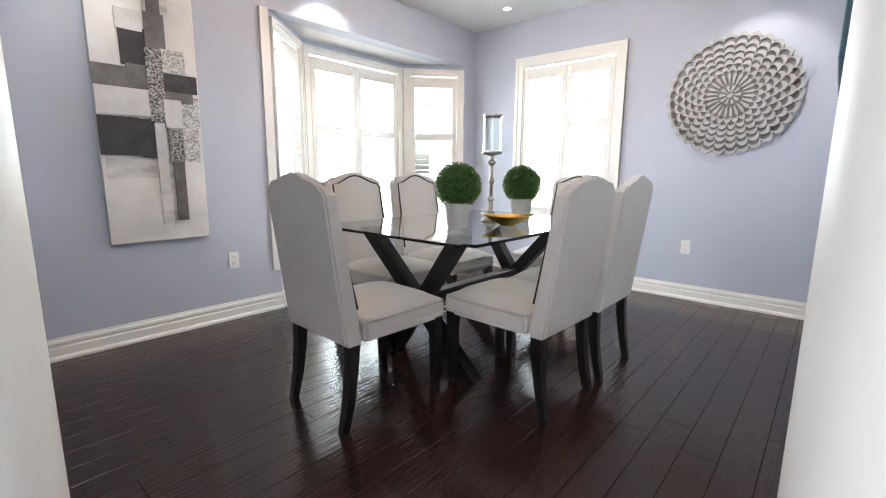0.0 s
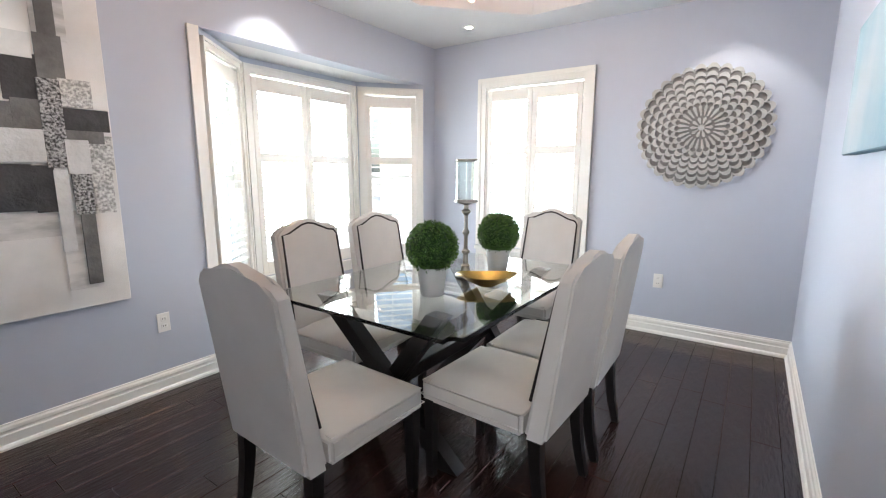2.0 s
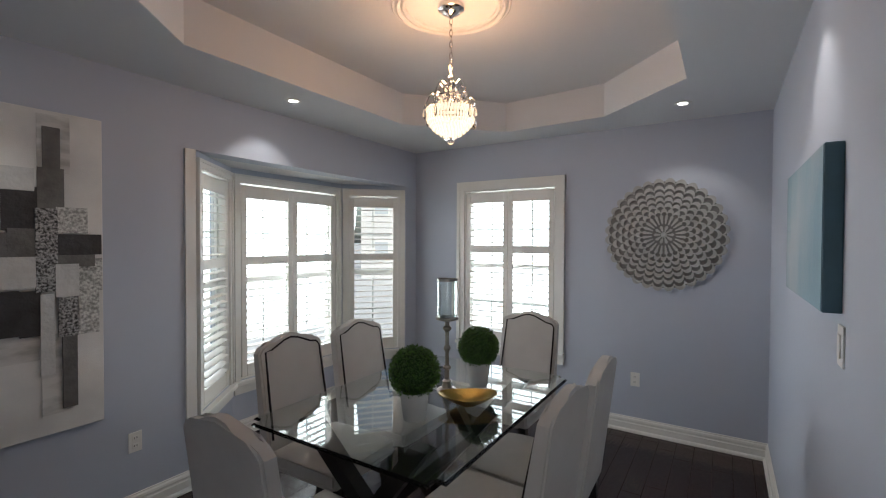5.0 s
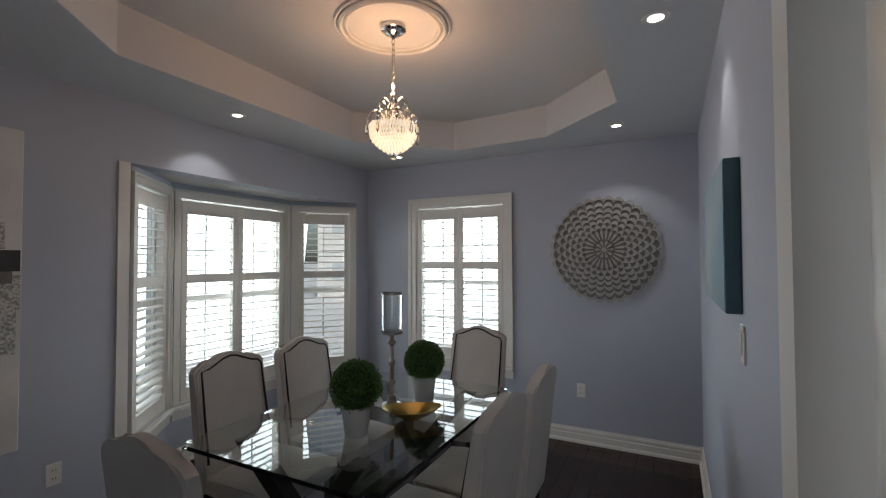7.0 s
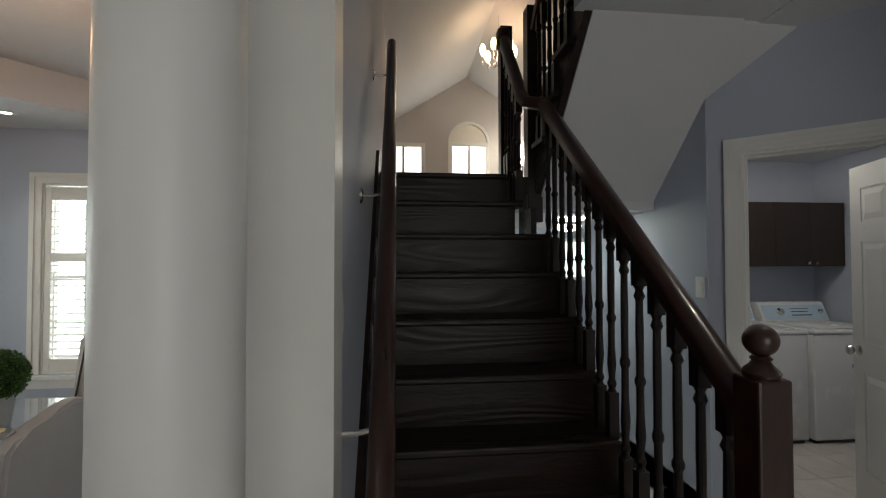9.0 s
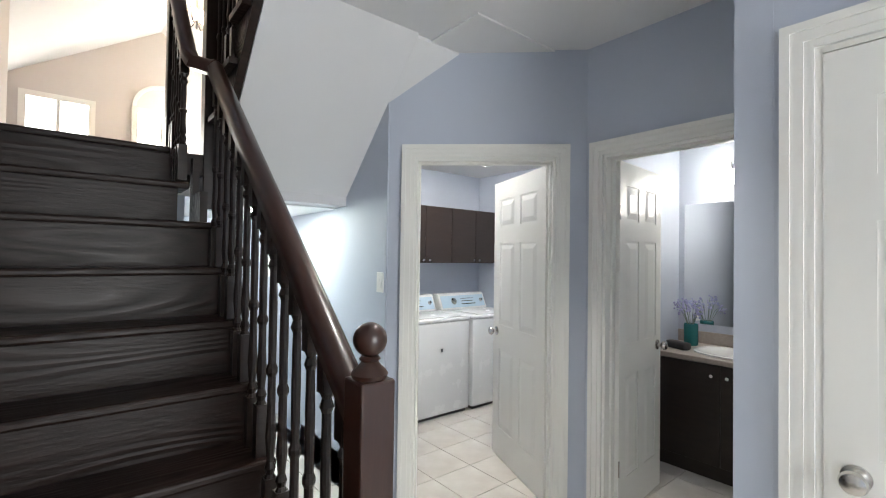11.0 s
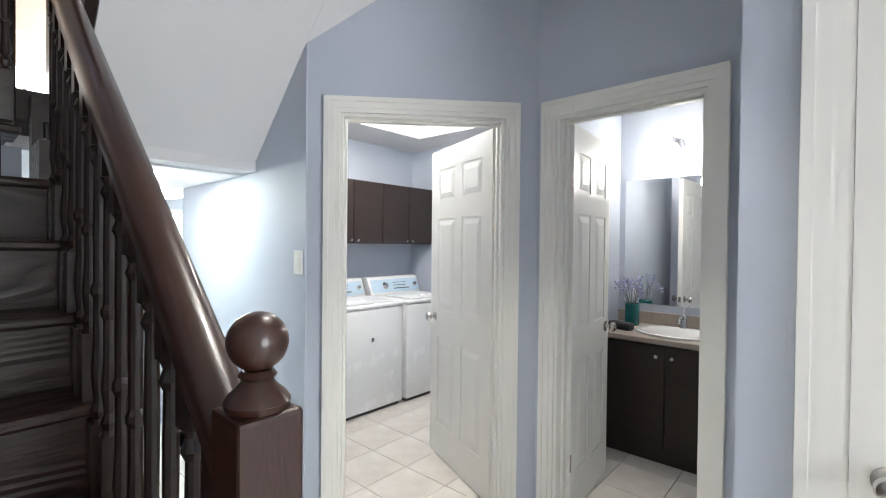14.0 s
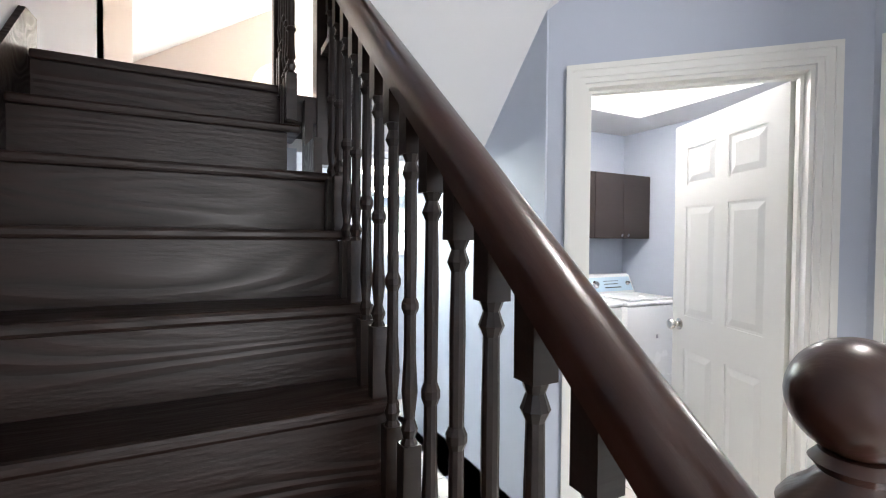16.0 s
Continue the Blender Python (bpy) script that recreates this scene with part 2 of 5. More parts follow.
def lathe(bm, profile, seg=16, m=None, x=0.0, y=0.0):
    """Rings of (radius, z) joined round the z axis."""
    rings = []
    for r, z in profile:
        ring = [Vector((x + r * math.cos(2 * math.pi * i / seg), y + r * math.sin(2 * math.pi * i / seg), z)) for i in range(seg)]
        rings.append([bm.verts.new(m @ p if m is not None else p) for p in ring])
    for a, b in zip(rings, rings[1:]):
        for i in range(seg):
            bm.faces.new((a[i], a[(i + 1) % seg], b[(i + 1) % seg], b[i]))
    bm.faces.new(rings[0][::-1]), bm.faces.new(rings[-1])
    return bm


def tube(bm, path, r, seg=8, squash=1.0):
    """A round bar along a path of points."""
    pts = [Vector(p) for p in path]
    rings = []
    for i, p in enumerate(pts):
        d = (pts[min(i + 1, len(pts) - 1)] - pts[max(i - 1, 0)]).normalized()
        side = d.cross(Vector((0, 0, 1)))
        side = side.normalized() if side.length > 1e-3 else Vector((1, 0, 0))
        up = side.cross(d)
        rings.append([bm.verts.new(p + r * (side * math.cos(2 * math.pi * k / seg) + up * squash * math.sin(2 * math.pi * k / seg))) for k in range(seg)])
    for a, b in zip(rings, rings[1:]):
        for k in range(seg):
            bm.faces.new((a[k], a[(k + 1) % seg], b[(k + 1) % seg], b[k]))
    bm.faces.new(rings[0][::-1]), bm.faces.new(rings[-1])
    return bm


def mesh_of(name, bm, material, smooth=False):
    bmesh.ops.recalc_face_normals(bm, faces=list(bm.faces))
    me = bpy.data.meshes.new(name)
    bm.to_mesh(me)
    bm.free()
    me.materials.append(material)
    if smooth:
        me.shade_smooth()
        me.set_sharp_from_angle(angle=radians(40))
    return me


def part(name, bm, material, parent, label="", smooth=False, m=None):
    ob = new(name, mesh_of(name, bm, material, smooth))
    ob.parent = parent
    if m is not None:
        ob.matrix_basis = m
    return tagged(ob, label)


def thing(name, m, label, category, group="", kind=""):
    ob = new(name)
    ob.empty_display_size = 0.1
    ob.matrix_basis = m
    return tagged(ob, label, category, group, kind)


def structure(name, bm, material, label="", smooth=False):
    ob = new(name, mesh_of(name, bm, material, smooth))
    return tagged(ob, label, name.split("_")[0], kind="structure")


def along(p0, p1, z=0.0):
    """A frame whose x runs from p0 to p1 and whose y is to the left of that."""
    a = math.degrees(math.atan2(p1[1] - p0[1], p1[0] - p0[0]))
    return pose(p0[0], p0[1], z, 0, 0, a), math.hypot(p1[0] - p0[0], p1[1] - p0[1])


def wall(name, p0, p1, thick, height, openings=(), material=None, z0=0.0, label="painted wall"):
    """A wall from p0 to p1 (its face), going thick to the right of that way; openings as (u0, u1, z0, z1)."""
    m, n = along(p0, p1)
    bm = bmesh.new()
    us = sorted({0.0, n, *[o[0] for o in openings], *[o[1] for o in openings]})
    for a, b in zip(us, us[1:]):
        cut = [o for o in openings if o[0] <= a + 1e-6 and o[1] >= b - 1e-6]
        lo = z0
        for o in cut:
            if o[2] > lo:
                box(bm, a, b, -thick, 0, lo, o[2], m)
            lo = o[3]
        if lo < height:
            box(bm, a, b, -thick, 0, lo, height, m)
    return structure(name, bm, material or M_WALL, label)


BASE = [(0, 0), (0.03, 0), (0.03, 0.012), (0.024, 0.022), (0.016, 0.026), (0.016, 0.07), (0.009, 0.076), (0.009, 0.084), (0.014, 0.092), (0.012, 0.106), (0.005, 0.114), (0.005, 0.122), (0, 0.124)]


def baseboard(p0, p1, room_left=True):
    m, n = along(p0, p1)
    bm = bmesh.new()
    pts = [(y if room_left else -y, z) for y, z in BASE]
    prism(bm, pts, 0, n, "x", m)
    return structure("baseboard", bm, M_TRIM, "white moulded baseboard along the wall")

# ---------------------------------------------------------------- dining room shell
XL, XR, YB, YS, HC = -1.965, 1.165, 5.45, 1.2, 2.525
BAY = [(-1.965, 3.05), (-2.41, 3.58), (-2.41, 4.77), (-1.965, 5.27)]
wall("wall_west_south", (XL, 3.05), (XL, YS - 0.15), 0.16, 2.8, label="lilac-grey painted wall beside the bay")
wall("wall_west_head", (XL, 5.27), (XL, 3.05), 0.16, 2.8, z0=2.15, label="lilac-grey wall over the bay opening")
wall("wall_west_north", (XL, YB + 0.16), (XL, 5.27), 0.16, 2.8, label="lilac-grey wall between bay and corner")
wall("wall_north", (XR + 0.15, YB), (XL, YB), 0.16, 2.8, [(XR + 0.15 + 0.41, XR + 0.15 + 1.35, 0.58, 2.085)], label="lilac-grey wall with a shuttered window")
wall("wall_east", (XR, 2.54), (XR, YB), 0.15, 4.6, label="lilac-grey wall between dining room and stairs")
wall("wall_south", (XL, YS), (0.37, YS), 0.15, 2.8, label="lilac-grey wall by the opening")
for i, (a, b) in enumerate(zip(BAY, BAY[1:])):
    n = math.hypot(b[0] - a[0], b[1] - a[1])
    e = 0.07
    wall("wall_bay", b, a, 0.14, 2.15, [(e, n - e, 0.45, 2.05)], label="lilac-grey bay wall under and around a window")
bm = bmesh.new()
prism(bm, [(-2.127, 2.95), (-2.75, 3.3), (-2.75, 5.05), (-2.127, 5.42)], 2.151, 2.3)
structure("ceiling_bay", bm, M_CEIL, "flat ceiling of the bay")

# tray ceiling: a ring round an elongated octagon, its sides and the raised field
TR = [(-1.35, 2.66), (-1.35, 4.4), (-0.74, 5.08), (0.1, 5.02), (0.69, 4.44), (0.69, 2.55), (0.2, 2.05), (-0.85, 2.05)]
OUT = [(-2.16, 2.7), (-2.16, 4.35), (-0.72, 5.6), (0.08, 5.6), (1.3, 4.4), (1.3, 2.55), (0.2, 1.05), (-0.85, 1.05)]
CORN = {1: (-2.16, 5.6), 3: (1.3, 5.6), 5: (1.3, 1.05), 7: (-2.16, 1.05)}
bm = bmesh.new()
for i in range(8):
    j = (i + 1) % 8
    loop = [TR[i], TR[j], OUT[j]] + ([CORN[i]] if i in CORN else []) + [OUT[i]]
    prism(bm, loop, HC, HC + 0.03)
structure("ceiling_dining", bm, M_CEIL, "smooth painted lower ceiling round a tray")
bm = bmesh.new()
for i in range(8):
    a, b = Vector(TR[i]), Vector(TR[(i + 1) % 8])
    m, n = along(a, b)
    box(bm, -0.002, n + 0.002, -0.005, 0.03, HC + 0.001, 2.8, m)
structure("ceiling_tray_side", bm, M_CEIL, "upright sides of the tray ceiling")
structure("ceiling_tray_field", boxes((-1.5, 0.9, 1.9, 5.2, 2.775, 2.84)), M_CEIL, "raised field of the tray ceiling")
structure("ceiling_over_dining", boxes((-2.2, 1.16, 1.0, 5.65, 2.86, 2.9)), M_CEIL, "deck over the dining room")

for a, b in (((XL, 1.2), (XL, 3.05)), (BAY[0], BAY[1]), (BAY[1], BAY[2]), (BAY[2], BAY[3]), ((XL, 5.27), (XL, YB)), ((XL, YB), (XR, YB)), ((XR, YB), (XR, 2.54))):
    baseboard(a, b, False)
baseboard((XL, YS), (0.37, YS))

# ceiling ring of moulding round the chandelier
bm = bmesh.new()
for k, (r0, r1, d) in enumerate(((0.235, 0.255, 0.018), (0.262, 0.285, 0.026), (0.29, 0.305, 0.014))):
    ring = [(r0, 2.775), (r0, 2.775 - d * 0.7), ((r0 + r1) / 2, 2.775 - d), (r1, 2.775 - d * 0.7), (r1, 2.775)]
    prev = None
    first = None
    for i in range(48):
        a = 2 * math.pi * i / 48
        cur = [bm.verts.new((-0.31 + r * math.cos(a), 3.45 + r * math.sin(a), z)) for r, z in ring]
        if prev:
            for p in range(4):
                bm.faces.new((prev[p], prev[p + 1], cur[p + 1], cur[p]))
        prev, first = cur, first or cur
    for p in range(4):
        bm.faces.new((prev[p], prev[p + 1], first[p + 1], first[p]))
structure("trim_ceiling_ring", bm, M_CEIL, "round moulded plaster ring on the ceiling", True)


def column(x, y, r, name="column"):
    t = thing(name, pose(x, y, 0), "white painted round column at the dining room opening", "column")
    part("shaft", lathe(bmesh.new(), [(r, 0.16), (r, 0.9), (r * 0.985, 1.6), (r * 0.95, 2.2), (r * 0.92, 2.43), (r * 0.92, HC)], 40), M_TRIM, t, smooth=True)
    part("base", lathe(bmesh.new(), [(r + 0.03, 0), (r + 0.03, 0.09), (r + 0.02, 0.1), (r + 0.025, 0.13), (r + 0.004, 0.16)], 40), M_TRIM, t, smooth=True)


column(1.217, 2.08, 0.069)
column(0.46, 1.33, 0.085)
structure("trim_pilaster_east", boxes((1.15, 1.33, 2.42, 2.54, 0, HC)), M_TRIM, "white flat pilaster ending the wall")
structure("trim_pilaster_south", boxes((0.36, 0.4, 1.03, 1.22, 0, HC)), M_TRIM, "white pilaster ending the wall")
structure("wall_over_opening", boxes((1.165, 1.315, 1.0, 2.54, HC + 0.001, 4.6)), M_WALL, "wall over the opening")


# ---------------------------------------------------------------- windows and shutters
def window(name, p0, p1, z0, z1, panels, split, muntins, casing=True, grp="dining room shutters"):
    """A window and its shutters between p0 and p1; the room is to the right of p0 to p1."""
    m, n = along(p0, p1)
    t = thing(name, m, "bright window with white frame and divided panes", "window", kind="structure")
    f = 0.045
    bm = boxes((0, n, 0.07, 0.11, z0, z0 + f), (0, n, 0.07, 0.11, z1 - f, z1), (0, f, 0.07, 0.11, z0 + f, z1 - f), (n - f, n, 0.07, 0.11, z0 + f, z1 - f),
               (f, n - f, 0.072, 0.108, (z0 + z1) / 2 - 0.02, (z0 + z1) / 2 + 0.02))
    part("window_frame", bm, M_TRIM, t)
    for a, b in ((z0 + f, (z0 + z1) / 2 - 0.02), ((z0 + z1) / 2 + 0.02, z1 - f)):
        p = part("pane", boxes((f, n - f, 0.088, 0.092, a, b)), M_GLASS, t)
        p.visible_shadow = False
        bm = bmesh.new()
        for k in range(1, muntins):
            u = f + (n - 2 * f) * k / muntins
            box(bm, u - 0.007, u + 0.007, 0.095, 0.103, a, b)
        box(bm, f, n - f, 0.096, 0.102, (a + b) / 2 - 0.007, (a + b) / 2 + 0.007)
        part("muntin", bm, M_TRIM, t)
    part("window_sill", bevelled(boxes((-0.09, n + 0.09, -0.05, 0.0, z0 - 0.04, z0 - 0.005)), 0.006), M_TRIM, t)
    part("jamb", boxes((0, 0.012, 0, 0.07, z0, z1), (n - 0.012, n, 0, 0.07, z0, z1), (0.012, n - 0.012, 0, 0.07, z0, z0 + 0.012), (0.012, n - 0.012, 0, 0.07, z1 - 0.012, z1)), M_TRIM, t)
    c = 0.085 if casing else 0.055
    bm = bmesh.new()
    for d, th in ((0.0, 0.016), (0.05 if casing else 0.035, 0.026)):
        box(bm, -c, -d, -th, -0.001, z0, z1 + d)
        box(bm, n + d, n + c, -th, -0.001, z0, z1 + d)
        box(bm, -c, n + c, -th, -0.001, z1 + d, z1 + c)
    box(bm, -c, n + c, -0.016, -0.001, z0 - 0.11, z0 - 0.042)
    part("casing", bm, M_TRIM, t)
    w = (n - 0.03) / panels
    for k in range(panels):
        s = thing("plantation_shutter", m @ pose(0.015 + k * w, 0.012, 0), "white plantation shutter with open louvres in the window", "shutter", grp)
        st, za, zb = 0.05, z0 + 0.015, z1 - 0.03
        part("shutter_frame", bevelled(boxes((0.002, st, -0.014, 0.014, za, zb), (w - st, w - 0.002, -0.014, 0.014, za, zb), (st, w - st, -0.0135, 0.0135, za, za + 0.1),
             (st, w - st, -0.0135, 0.0135, zb - 0.1, zb), (st, w - st, -0.0135, 0.0135, split - 0.035, split + 0.035)), 0.003, 1), M_SHUT, s)
        lou = mesh_of("louver", lathe(bmesh.new(), [(0.03, st + 0.001), (0.03, w - st - 0.001)], 10, Matrix(((0, 0, 1, 0), (1, 0, 0, 0), (0, 0.16, 0, 0), (0, 0, 0, 1)))), M_SHUT, True)
        for a, b in ((za + 0.1, split - 0.035), (split + 0.035, zb - 0.1)):
            cnt = max(3, round((b - a) / 0.057))
            for i in range(cnt):
                o = new("louver", lou)
                o.parent = s
                o.matrix_basis = pose(0, 0, a + (b - a) * (i + 0.5) / cnt, 6)


for k, (a, b) in enumerate(zip(BAY, BAY[1:])):
    n = math.hypot(b[0] - a[0], b[1] - a[1])
    e = 0.07
    d = (Vector(b) - Vector(a)) / n
    window("window_%d" % (k + 1), Vector(a) + d * e, Vector(b) - d * e, 0.45, 2.05, (1, 2, 1)[k], 1.41, (2, 4, 2)[k], casing=False)
structure("trim_bay_edge", boxes((-1.968, -1.95, 2.985, 3.05, 0.3, 2.15)), M_TRIM, "white casing at the edge of the bay")
window("window_4", (-1.35, YB), (-0.41, YB), 0.58, 2.085, 2, 1.5, 4)

# ---------------------------------------------------------------- dining room things
DINE = 0.055


def dining_chair(m):
    c = thing("dining_chair", m, "upholstered oatmeal linen dining chair with camel back and black legs", "chair", "chairs round the table")
    w = 0.225
    top = [(-w, 0.36), (w, 0.36), (w, 0.955)]
    for i in range(9):
        u = 1 - 2 * i / 8
        top.append((u * (w - 0.022), 0.98 + 0.055 * (0.5 + 0.5 * math.cos(math.pi * abs(u)))))
    top += [(-w, 0.955)]
    bm = prism(bmesh.new(), top, -0.30, -0.215, "y")
    bmesh.ops.bevel(bm, geom=[e for e in bm.edges if abs(e.verts[0].co.y - e.verts[1].co.y) < 1e-4], offset=0.012, segments=3, affect="EDGES")
    for v in bm.verts:
        taper = 0.38 * min(1, max(0, (v.co.z - 0.36) / 0.65))
        v.co.y += (-0.215 - v.co.y) * taper - max(0, v.co.z - 0.45) * 0.2
    part("backrest", bm, M_CLOTH, c, smooth=True)
    trim = [(-w * 0.9, 0.5)] + [(p[0] * 0.9, p[1] - 0.022) for p in top[:2:-1]] + [(w * 0.9, 0.5)]
    path = [(x, -0.2175 - max(0, z - 0.45) * 0.2, z) for x, z in trim]
    part("nailhead_trim", tube(bmesh.new(), path, 0.0065, 6), M_NAIL, c, "row of dark nailheads edging the back")
    bm = boxes((-0.235, 0.235, -0.212, 0.255, 0.36, 0.455))
    bmesh.ops.bevel(bm, geom=list(bm.edges), offset=0.014, segments=3, affect="EDGES")
    part("seat_rail", bm, M_CLOTH, c, smooth=True)
    bm = bmesh.new()
    for (x0, x1, y0, y1, z) in ((-0.232, 0.232, -0.209, 0.252, 0.45),):
        g = 10
        grid = [[bm.verts.new((x0 + (x1 - x0) * i / g, y0 + (y1 - y0) * j / g, z + 0.042 * (1 - abs(2 * i / g - 1) ** 4) ** 0.6 * (1 - abs(2 * j / g - 1) ** 4) ** 0.6)) for j in range(g + 1)] for i in range(g + 1)]
        for i in range(g):
            for j in range(g):
                bm.faces.new((grid[i][j], grid[i + 1][j], grid[i + 1][j + 1], grid[i][j + 1]))
    part("seat_cushion", bm, M_CLOTH, c, smooth=True)
    ring = [(-0.237, -0.2, 0.39), (-0.237, 0.257, 0.39), (0.237, 0.257, 0.39), (0.237, -0.2, 0.39)]
    part("seam", tube(bmesh.new(), ring, 0.003, 5), M_CLOTH, c)
    for sx in (-1, 1):
        for y, lean in ((-0.255, -0.05), (0.225, 0.0)):
            bm = bmesh.new()
            rings = []
            for k, z in enumerate((0.37, 0.25, 0.12, 0.0)):
                s = 0.024 - 0.0025 * k
                dy = lean * (k / 3) ** 2
                rings.append([bm.verts.new((sx * 0.2 + a * s, y + dy + b * s, z)) for a, b in ((-1, -1), (1, -1), (1, 1), (-1, 1))])
            for p, q in zip(rings, rings[1:]):
                for i in range(4):
                    bm.faces.new((p[i], p[(i + 1) % 4], q[(i + 1) % 4], q[i]))
            bm.faces.new(rings[0]), bm.faces.new(rings[-1][::-1])
            part("leg", bm, M_BLACK, c)
    return c


seed_chair = dining_chair(pose(-0.415, 2.645, 0, 0, 0, -2))
for x, y, a in ((0.04, 3.17, 88), (0.055, 3.68, 91), (-0.935, 3.175 + DINE, -89), (-0.92, 3.72 + DINE, -91), (-0.40, 4.38 + DINE, 178)):
    copy_thing(seed_chair, pose(x, y, 0, 0, 0, a))

table = thing("dining_table", pose(-0.44, 3.41 + DINE, 0), "rectangular glass-topped dining table on crossed black wooden legs", "table")
bm = boxes((-0.53, 0.53, -0.74, 0.74, 0.738, 0.75))
bmesh.ops.bevel(bm, geom=[e for e in bm.edges if abs(e.verts[0].co.z - e.verts[1].co.z) > 0.005], offset=0.05, segments=5, affect="EDGES")
bmesh.ops.bevel(bm, geom=[e for e in bm.edges if e.verts[0].co.z > 0.745 and e.verts[1].co.z > 0.745], offset=0.009, segments=1, affect="EDGES")
glass_top = part("tabletop", bm, M_GLASS, table, "clear bevelled glass top")
for sy in (-0.42, 0.42):
    for sx in (-1, 1):
        bm = bmesh.new()
        a, b = Vector((sx * 0.30, sy * 1.25, 0.735)), Vector((-sx * 0.30, sy * 0.92, 0.0))
        d = (b - a).normalized()
        side = Vector((0, 1, 0))
        up = d.cross(side).normalized()
        off = Vector((0, sx * 0.02, 0))
        ends = []
        for p, s in ((a, 1.0), (a.lerp(b, 0.5), 1.0), (b, 1.0)):
            flat = [p + off + side * (u * 0.035) + up * (v * 0.036) for u, v in ((-1, -1), (1, -1), (1, 1), (-1, 1))]
            if p is not a.lerp(b, 0.5) and p in (a, b):
                flat = [q + d * ((p.z - q.z) / d.z) for q in flat]
            ends.append([bm.verts.new(q) for q in flat])
        for p, q in zip(ends, ends[1:]):
            for i in range(4):
                bm.faces.new((p[i], p[(i + 1) % 4], q[(i + 1) % 4], q[i]))
        bm.faces.new(ends[0]), bm.faces.new(ends[-1][::-1])
        part("leg", bm, M_BLACK, table)
part("stretcher", bevelled(boxes((-0.035, 0.035, -0.44, 0.44, 0.33, 0.40)), 0.006), M_BLACK, table)


def topiary(x, y, r, z=0.75):
    t = thing("potted_topiary", pose(x, y, z), "clipped green boxwood ball in a grey pot on the glass table", "plant", "topiaries on the table")
    part("pot", lathe(bmesh.new(), [(0.05, 0.0), (0.052, 0.004), (0.068, 0.12), (0.069, 0.132), (0.06, 0.132), (0.058, 0.11)], 28), M_POT, t, smooth=True)
    bm = bmesh.new()
    bmesh.ops.create_icosphere(bm, subdivisions=3, radius=r * 0.9, matrix=pose(0, 0, 0.12 + r * 0.86))
    part("crown_core", bm, M_LEAFCORE, t)
    verts, faces = [], []
    rnd = random.Random(int(x * 1000) + 7)
    for i in range(2600):
        z1 = 1 - 2 * (i + 0.5) / 2600
        a = i * 2.39996
        n = Vector((math.sqrt(1 - z1 * z1) * math.cos(a), math.sqrt(1 - z1 * z1) * math.sin(a), z1))
        c = n * r * rnd.uniform(0.86, 1.03) + Vector((0, 0, 0.12 + r * 0.86))
        d = (n + Vector((rnd.uniform(-1, 1), rnd.uniform(-1, 1), rnd.uniform(-1, 1))) * 0.9).normalized()
        s = d.cross(Vector((rnd.uniform(-1, 1), rnd.uniform(-1, 1), rnd.uniform(-1, 1)))).normalized()
        q, ln, wd = len(verts), rnd.uniform(0.010, 0.017), rnd.uniform(0.003, 0.005)
        verts += [c - d * ln * 0.5, c + s * wd, c + d * ln * 0.6, c - s * wd]
        faces.append((q, q + 1, q + 2, q + 3))
    me = bpy.data.meshes.new("crown")
    me.from_pydata([tuple(v) for v in verts], [], faces)
    me.materials.append(M_LEAF)
    ob = new("crown", me)
    ob.parent = t
    tagged(ob, kind="stuff")


topiary(-0.33, 3.17, 0.118)
topiary(-0.31, 3.77, 0.115)

holder = thing("candle_holder", pose(-0.40, 3.57, 0.75), "tall turned silver candle holder with a glass hurricane shade", "candle holder")
part("base", lathe(bmesh.new(), [(0.055, 0), (0.057, 0.008), (0.05, 0.018), (0.03, 0.026), (0.022, 0.05), (0.026, 0.06), (0.014, 0.07)], 24), M_PEWTER, holder, smooth=True)
part("stem", lathe(bmesh.new(), [(0.014, 0.07), (0.012, 0.12), (0.022, 0.13), (0.022, 0.14), (0.011, 0.15), (0.010, 0.22), (0.019, 0.235), (0.019, 0.245), (0.010, 0.26), (0.010, 0.33), (0.024, 0.345), (0.024, 0.355), (0.012, 0.365), (0.012, 0.385), (0.04, 0.395)], 20), M_PEWTER, holder, smooth=True)
part("dish", lathe(bmesh.new(), [(0.05, 0.395), (0.062, 0.4), (0.062, 0.412), (0.05, 0.414)], 28), M_PEWTER, holder, smooth=True)
part("shade", lathe(bmesh.new(), [(0.054, 0.414), (0.054, 0.615), (0.051, 0.615), (0.051, 0.416)], 32), M_GLASS, holder, "clear glass hurricane shade", True)
part("rim", lathe(bmesh.new(), [(0.057, 0.61), (0.057, 0.622), (0.05, 0.622), (0.05, 0.61)], 32), M_PEWTER, holder, smooth=True)

bowl = thing("bowl", pose(-0.2, 3.45, 0.75, 0, 0, 35), "shallow oval hammered brass bowl on the glass table", "bowl")
bm = lathe(bmesh.new(), [(0.04, 0.0), (0.045, 0.004), (0.1, 0.03), (0.15, 0.062), (0.147, 0.066), (0.095, 0.036), (0.03, 0.01)], 32)
for v in bm.verts:
    v.co.y *= 0.62
    v.co.z *= 0.85
    v.co.z += 0.012 * (abs(v.co.x) / 0.15) ** 2
part("shell", bm, M_GOLD, bowl, smooth=True)

